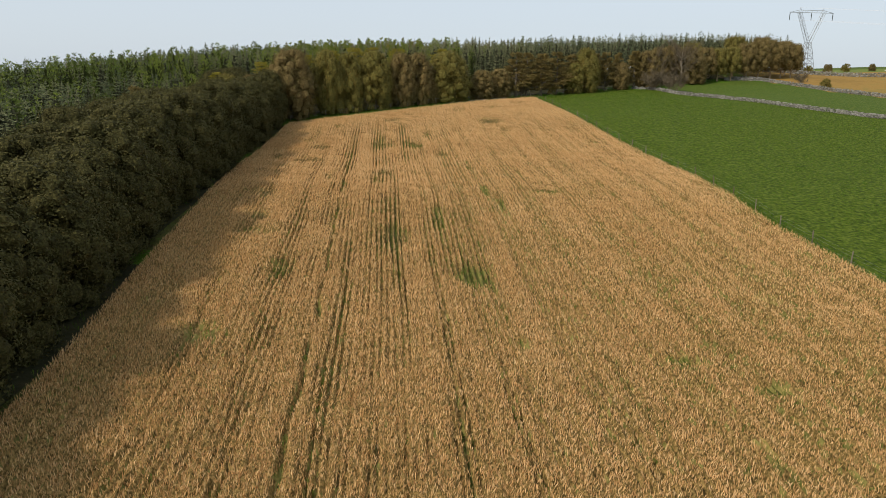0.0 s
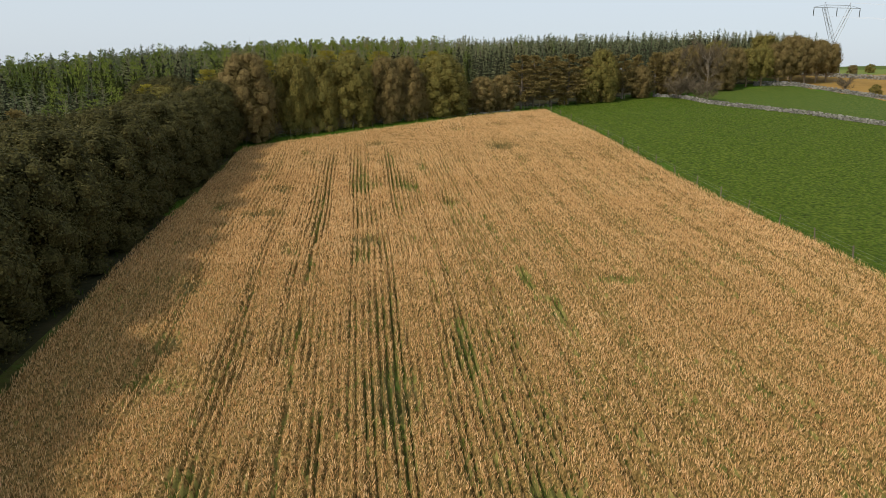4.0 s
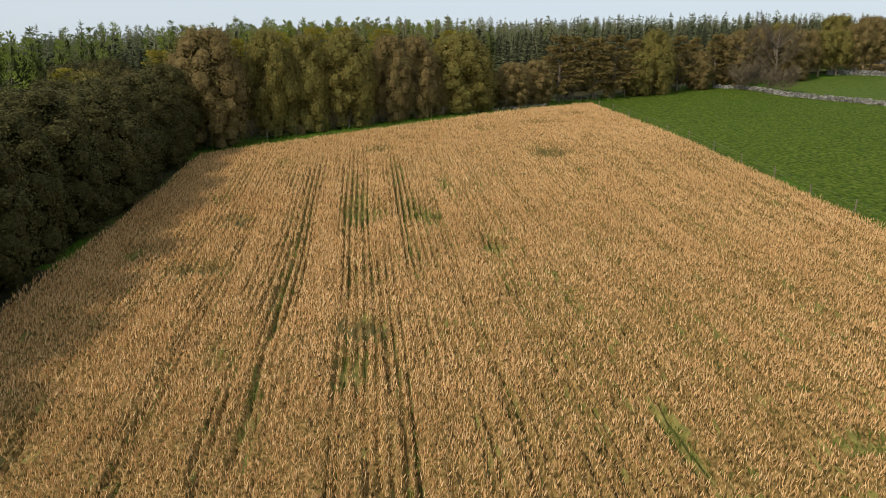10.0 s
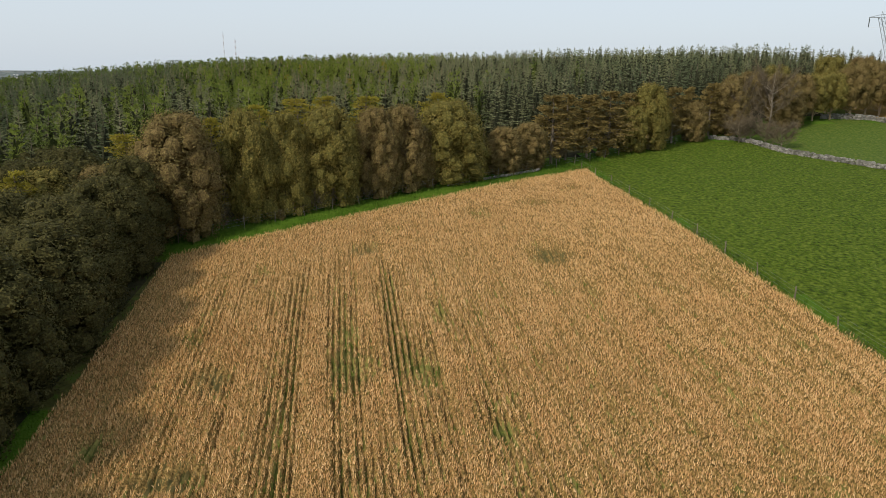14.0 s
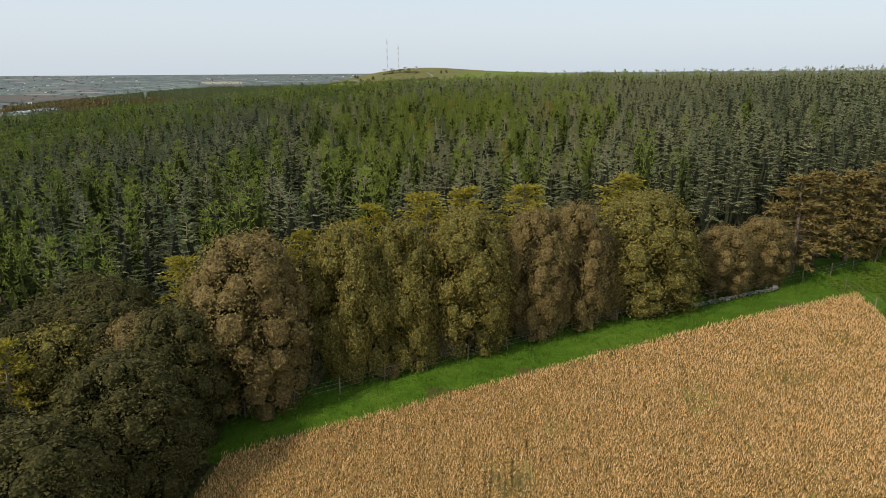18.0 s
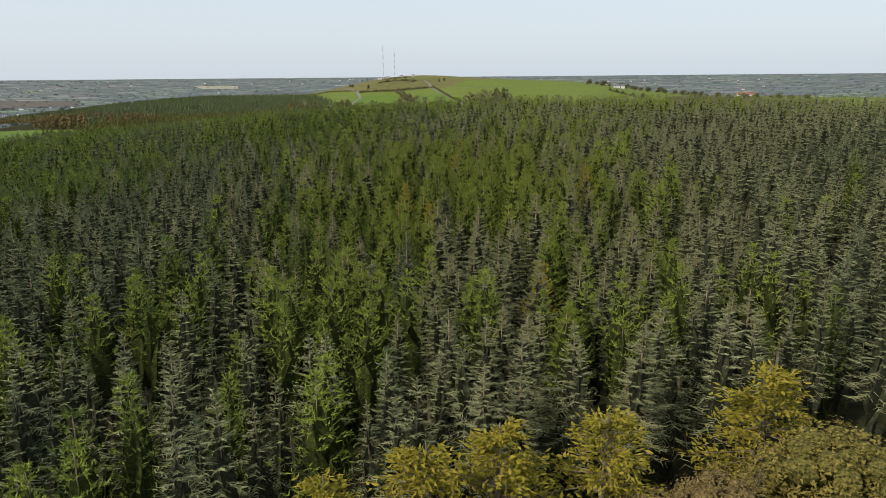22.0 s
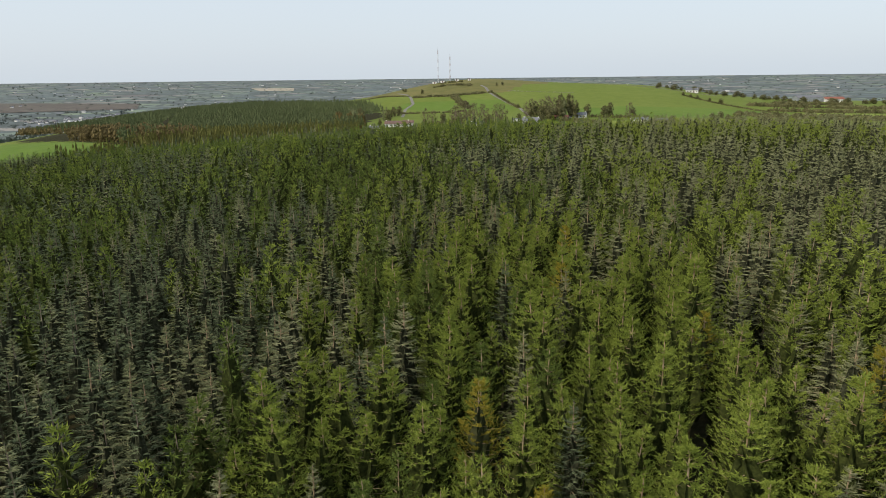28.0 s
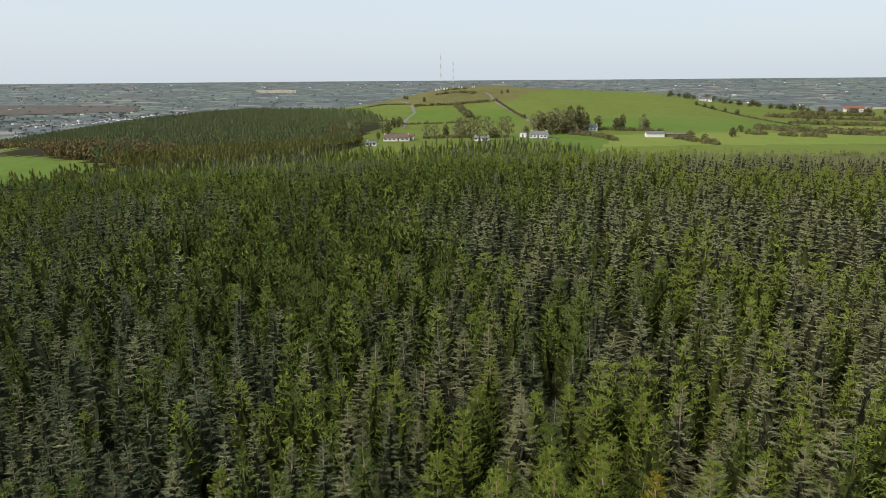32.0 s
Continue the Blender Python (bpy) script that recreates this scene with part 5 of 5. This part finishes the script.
def lane(name, poly, wide, label):
    p = along(poly, 3)
    d = np.gradient(p, axis=0)
    d /= np.linalg.norm(d, axis=1, keepdims=True)
    s = np.stack([-d[:, 1], d[:, 0]], 1) * wide / 2
    v = []
    for a, b in zip(p, s):
        for q in (a - b, a + b):
            v.append((q[0], q[1], h(*q) + .12))
    n = len(p)
    f = [(2 * i, 2 * i + 1, 2 * i + 3, 2 * i + 2) for i in range(n - 1)]
    thing(name, mesh(name, v, f, ASPHALT), label, "lane", kind="structure")


lane("road", [(-249, 884), (-232, 862), (-222, 840), (-208, 800), (-204, 760), (-192, 714), (-186, 690)], 2.8, "pale farm lane climbing beside the hill meadow")
lane("road", [(-163, 908), (-155, 894), (-146, 864), (-125, 821), (-102, 768), (-84, 700)], 2.8, "pale farm lane climbing to the masts")
stone_wall("stone_wall", [(-130, 878), (-100, 879), (-62, 882)], 1.1, "pale field wall across the hill pasture", .8, 2)
stone_wall("stone_wall", [(-60, 985), (0, 965), (44, 945), (80, 925)], 1.3, "pale field wall along the skyline of the hill", .8, 2)


def box(x0, x1, y0, y1, z0, z1):
    v = np.array([(x, y, z) for z in (z0, z1) for y in (y0, y1) for x in (x0, x1)])
    return v, CUBE_F


def house(x, y, long, deep, eaves, ridge, yaw, wall_mat, roof_mat, label, windows=4, chimneys=2, name="house"):
    """A gabled house: walls, two roof slopes with overhang, windows with frames, a door and chimneys."""
    base = tagged(new(name), label, name)
    base.matrix_world = pose(x, y, h(x, y), 0, 0, yaw)
    eaves, ridge = eaves * .8, ridge * .76
    a, b = long / 2, deep / 2
    v = [(-a, -b, -1), (a, -b, -1), (a, b, -1), (-a, b, -1), (-a, -b, eaves), (a, -b, eaves), (a, b, eaves), (-a, b, eaves), (-a, 0, ridge), (a, 0, ridge)]
    f = [(0, 1, 5), (0, 5, 4), (2, 3, 7), (2, 7, 6), (1, 2, 6), (1, 6, 5), (3, 0, 4), (3, 4, 7), (5, 6, 9), (7, 4, 8)]
    part("wall", mesh("wall", v, f, wall_mat), base)
    for s in (-1, 1):
        o, k = .35, (ridge - eaves) / b
        e = [(-a - o, s * (b + o), eaves - k * o + .06), (a + o, s * (b + o), eaves - k * o + .06), (a + o, 0, ridge + .06), (-a - o, 0, ridge + .06)]
        e += [(p[0], p[1], p[2] + .18) for p in e]
        ff = [(0, 1, 2, 3), (4, 5, 6, 7), (0, 1, 5, 4), (1, 2, 6, 5), (2, 3, 7, 6), (3, 0, 4, 7)]
        part("roof", mesh("roof", e, ff, roof_mat), base)
    for i in range(windows):
        cx_ = -a + long * (i + .5) / windows
        if i == windows // 2:
            part("door", mesh("door", *box(cx_ - .5, cx_ + .5, -b - .06, -b, 0, 1.95), ROOFBROWN), base)
            continue
        w = part("window", mesh("window_frame", *box(cx_ - .75, cx_ + .75, -b - .05, -b, .8, 1.75), MASTWHITE), base)
        part("pane", mesh("pane", *box(cx_ - .65, cx_ + .65, -b - .07, -b - .05, .88, 1.67), GLASS), w)
    for i in range(chimneys):
        cx_ = (-a + .6) if i == 0 else (a - .6 if i == 1 else 0)
        part("chimney", mesh("chimney", *box(cx_ - .3, cx_ + .3, -.28, .28, ridge - .8, ridge + .7), wall_mat), base)
    return base


house(-163, 604, 16, 7.5, 2.7, 5, 12, RENDERW, ROOFBROWN, "long white bungalow with brown tiled roof", 6)
house(-158, 613, 7, 6, 2.6, 4.6, 12, RENDERW, ROOFBROWN, "white annexe behind the long bungalow", 2, 0)
house(-168, 571, 6, 6, 2.2, 3.6, 10, RENDERW, ROOFGREY, "grey slate-roofed house half hidden by the plantation", 3, 1)
house(-110, 612, 9, 6, 2.0, 3.4, 4, RENDERW, ROOFGREY, "low house with dark grey slate roof", 4, 2)
house(-77, 636, 11, 7.5, 2.8, 5.4, -4, RENDERW, ROOFGREY, "cream bungalow with grey-brown roof and low garden wall", 5)
house(-87.5, 639, 4, 5, 3.6, 4.2, -4, RENDERW, ROOFGREY, "flat white garage beside a bungalow", 1, 0)
house(-48, 690, 12, 6.5, 3, 5.4, -6, RENDERW, ROOFGREY, "white farmhouse with slate roof and two chimneys", 5)
house(-59, 672, 10, 6, 2.6, 4.2, -5, ROOFBROWN, ROOFRED, "old shed with rusty red tin roof", 2, 0, "shed")
house(-5, 652, 11, 7.5, 2.7, 4.4, 8, RENDERW, ROOFGREY, "pale block-walled barn with grey roof in a green field", 0, 0, "barn")
house(10, 655, 16, 5, 2.2, 2.9, 4, BARK, ROOFGREY, "low open lean-to shed beside the barn", 0, 0, "shed")
house(180, 985, 26, 14, 5, 8, 10, STEEL, ROOFGREY, "large blue-grey farm shed on the skyline", 0, 0, "barn")
house(205, 985, 20, 10, 4, 7, 10, RENDERW, ROOFORANGE, "white farm building with orange-red roof", 3, 0, "barn")
house(58, 950, 12, 7, 3, 5.5, 0, RENDERW, ROOFGREY, "white house on the skyline among trees", 4)
stone_wall("stone_wall", [(-84, 628), (-78, 628), (-66, 627), (-64, 634)], .9, "low white garden wall before a bungalow", .6, 2)
for k in range(40):
    far_tree(20 + k * 6 + rt.uniform(-4, 4), 965 + rt.uniform(-14, 20) - k * .6, rt.uniform(3, 6.5), ("dark", "dull", "dull", "dark")[k % 4], rt.uniform(1.3, 2.2))


# ---- radio masts on the hill ----
def mast(x, y, tall_m, wide):
    base = tagged(new("radio_mast"), "tall slender red and white lattice radio mast on the hilltop", "radio mast", "radio masts")
    base.matrix_world = pose(x, y, h(x, y) - .3, 0, 0, 20)
    cs = [(math.cos(a) * wide, math.sin(a) * wide) for a in (0, 2.094, 4.189)]
    seg = 8
    for k in range(seg):
        z0, z1 = tall_m * k / seg, tall_m * (k + 1) / seg
        got = []
        for i, (a, b) in enumerate(cs):
            c, d = cs[(i + 1) % 3]
            got.append(strut((a, b, z0), (a, b, z1), .075))
            n = 3
            for j in range(n):
                u, w = z0 + (z1 - z0) * j / n, z0 + (z1 - z0) * (j + 1) / n
                got.append(strut((a, b, u), (c, d, w), .045))
        part("mast_section", mesh("mast_section", *joined(got), MASTRED if k % 2 else MASTWHITE), base)
    part("antenna", mesh("antenna", *strut((0, 0, tall_m), (0, 0, tall_m + 3), .08), STEEL), base)


mast(-221.3, 952, 37, .45)
mast(-207.2, 952, 28, .6)
for x, y, s in [(-224, 946, 4.5), (-214, 944, 4.5), (-198, 948, 4), (-184, 950, 3)]:
    house(x, y, s, 3, 2.6, 3, 5, RENDERW, ROOFGREY, "small white equipment cabin at the foot of the masts", 1, 0, "cabin")


# ---- second plantation and its larch edge ----
sx, sy = np.meshgrid(np.arange(-545, -190, 3.4), np.arange(465, 905, 3.4))
sx, sy = sx.ravel() + rt.normal(size=sx.size) * .6, sy.ravel() + rt.normal(size=sx.size) * .6
k = poly_mask(sx, sy, WOOD2)
sx, sy = sx[k], sy[k]
ride = np.abs((sx + 288) + (sy - 527) * .63) > np.where(sy < 620, 3.2, 2)
sx, sy = sx[ride], sy[ride]
edge_line = along([WOOD2[10], WOOD2[11], WOOD2[12], WOOD2[0]], 4)
rim = np.min([np.hypot(sx - a, sy - b) for a, b in edge_line], axis=0) < 9
for mask, mat, kind, name, label in ((~rim, DARKFIR, "spruce", "conifer_wood", "dense dark green conifer plantation on the lower slope"), (rim, BRONZE, "pine", "larch_wood", "russet larches edging the lower plantation")):
    a, b = sx[mask], sy[mask]
    got = []
    for i in range(4):
        cr = spire(np.random.default_rng(200 + i), 8.5, 2.8 if kind == 'spruce' else 4.2, ((1, .12), (.87, .4), (.72, .75)), 3)
        p, q2 = a[i::4], b[i::4]
        got.append(repeated(*cr, np.stack([p, q2, height(p, q2)], 1), rt.uniform(0, 6.28, p.size), rt.uniform(.85, 1.15, p.size)))
    thing(name, mesh(name, *joined(got), mat), label, "wood", kind="stuff")
ex, ey = rt.uniform(-280, -165, 2600), rt.uniform(430, 596, 2600)
k = poly_mask(ex, ey, LARCHES2)
ex, ey = ex[k], ey[k]
edge_line = along([(-276, 468), (-246, 522), (-214, 574), (-186, 592)], 4)
inner_ = np.min([np.hypot(ex - a, ey - b) for a, b in edge_line], axis=0) < 30
a, b = ex[inner_], ey[inner_]
thing("conifer_wood", mesh("conifer_wood", *repeated(*spire(np.random.default_rng(240), 8.5, 3.2), np.stack([a, b, height(a, b)], 1), rt.uniform(0, 6.28, a.size), rt.uniform(.8, 1.15, a.size)), DARKFIR), "dark green conifers on the near side of the lower plantation", "wood", kind="stuff")
ex, ey = ex[~inner_], ey[~inner_]
got = [repeated(*spire(np.random.default_rng(230 + i), 8.5, 4, arms=3), np.stack([ex[i::4], ey[i::4], height(ex[i::4], ey[i::4])], 1), rt.uniform(0, 6.28, ex[i::4].size), rt.uniform(.7, 1.1, ex[i::4].size)) for i in range(4)]
bx, by = rt.uniform(-346, -220, 700), rt.uniform(444, 534, 700)
k = poly_mask(bx, by, BRONZE2)
bx, by = bx[k], by[k]
lump = leafy(np.random.default_rng(250), 9, 6, 90, 1.0, 7, .05, 2)
thing("broadleaf_wood", mesh("broadleaf_wood", *repeated(*joined([lump[1], lump[2]]), np.stack([bx, by, height(bx, by)], 1), rt.uniform(0, 6.28, bx.size), rt.uniform(.65, 1.05, bx.size)), BRONZE), "bushy bronze-brown trees beside the lower meadow", "wood", kind="stuff")
thing("larch_wood", mesh("larch_wood", *joined(got), RUSSET), "olive-brown larches before the lower plantation", "wood", kind="stuff")


# ---- lowland: hedgerow trees and scattered houses ----
n = 2600
ang = rt.uniform(radians(-52), radians(30), n)
dist = 1150 + 3400 * rt.random(n) ** 1.3
lx, ly = -30 + np.sin(ang) * dist, 190 + np.cos(ang) * dist
lx += 30 * np.sin(ly * .02)
ly = np.where(np.arange(n) % 3 > 0, np.round(ly / 55) * 55, ly) + rt.normal(size=n) * 6
got = []
for i in range(3):
    g = np.random.default_rng(300 + i)
    c = sprigs(g.normal(size=(9, 3)) * (6, 3, 1.5) + (0, 0, 2), g.normal(size=(9, 3)) + (0, 0, .5), g.uniform(4, 8, 9), g.uniform(4, 7, 9), g)
    a, b = lx[i::3], ly[i::3]
    got.append(repeated(*c, np.stack([a, b, height(a, b)], 1), rt.uniform(0, 6.28, a.size), rt.uniform(.35, .8, a.size)))
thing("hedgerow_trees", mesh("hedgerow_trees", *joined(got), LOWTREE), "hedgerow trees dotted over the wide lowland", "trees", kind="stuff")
def field(corners, mat, label):
    """A wide field of the plain, laid over the ground."""
    a, b, c, d = (np.array(p, float) for p in corners)
    v, f, m = [], [], 12
    for i in range(m + 1):
        for j in range(m + 1):
            u, w = i / m, j / m
            p = (a * (1 - u) + b * u) * (1 - w) + (d * (1 - u) + c * u) * w
            v.append((p[0], p[1], h(*p) + 1.2))
    for i in range(m):
        for j in range(m):
            q = i * (m + 1) + j
            f.append((q, q + 1, q + m + 2, q + m + 1))
    thing("ground_field", mesh("ground_field", v, f, mat), label, "field", kind="structure")


field([(-1730, 3250), (-1520, 3290), (-1390, 3010), (-1540, 2985)], STRAWFIELD, "wide pale straw field far out on the plain")
field([(-1980, 2000), (-1500, 2120), (-1370, 1930), (-1640, 1690)], BOG, "dark brown cutaway bog on the plain")
field([(-640, 2500), (-420, 2520), (-400, 2400), (-600, 2380)], STRAWFIELD, "pale stubble field beyond the mast hill")
field([(520, 2300), (760, 2280), (740, 2210), (520, 2230)], STRAWFIELD, "pale stubble field beyond the far pastures")
n = 1500
ang = rt.uniform(radians(-58), radians(-14), n)
dist = 840 + 1300 * rt.random(n) ** 1.2
lx, ly = -30 + np.sin(ang) * dist, 190 + np.cos(ang) * dist
ly = np.where(np.arange(n) % 4 > 0, np.round((ly + .25 * lx) / 70) * 70 - .25 * lx, ly) + rt.normal(size=n) * 5
k = ~poly_mask(lx, ly, WOOD2) & (np.hypot(lx + 205, ly - 975) > 320)
lx, ly = lx[k], ly[k]
lump = sprigs(*(lambda g: (g.normal(size=(14, 3)) * (4, 2.5, 1.4) + (0, 0, 2.2), g.normal(size=(14, 3)) + (0, 0, .4), g.uniform(2.5, 4.5, 14), g.uniform(2.5, 4.5, 14), g))(np.random.default_rng(310)))
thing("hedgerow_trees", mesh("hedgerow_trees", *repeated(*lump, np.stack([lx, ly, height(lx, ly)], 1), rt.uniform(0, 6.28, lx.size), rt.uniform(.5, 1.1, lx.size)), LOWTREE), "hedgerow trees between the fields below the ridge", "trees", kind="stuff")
n = 260
ang = rt.uniform(radians(-52), radians(28), 150)
dist = 1500 + 2800 * rt.random(150)
street = along([(-1330, 1500), (-1259, 1695), (-1177, 1860), (-1150, 1960)], 1)
spot = street[rt.integers(0, len(street), 110)] + rt.normal(size=(110, 2)) * 28
hv, hf = joined([box(-6, 6, -4, 4, -1, 4)])
rv = np.array([(-6.5, -4.5, 4), (6.5, -4.5, 4), (6.5, 4.5, 4), (-6.5, 4.5, 4), (-6.5, 0, 7), (6.5, 0, 7)])
rf = np.array([(0, 1, 5), (0, 5, 4), (2, 3, 4), (2, 4, 5), (1, 2, 5), (3, 0, 4)])
ax, ay = np.concatenate([-30 + np.sin(ang) * dist, spot[:, 0]]), np.concatenate([190 + np.cos(ang) * dist, spot[:, 1]])
at = np.stack([ax, ay, height(ax, ay)], 1)
tw, sc = rt.uniform(0, 6.28, n), rt.uniform(.5, .95, n)
village = thing("village", mesh("walls", *repeated(hv, hf, at, tw, sc), RENDERW), "white houses scattered over the distant lowland", "houses", kind="stuff")
part("roofs", mesh("roofs", *repeated(rv, rf, at, tw, sc), ROOFGREY), village)["kind"] = "stuff"
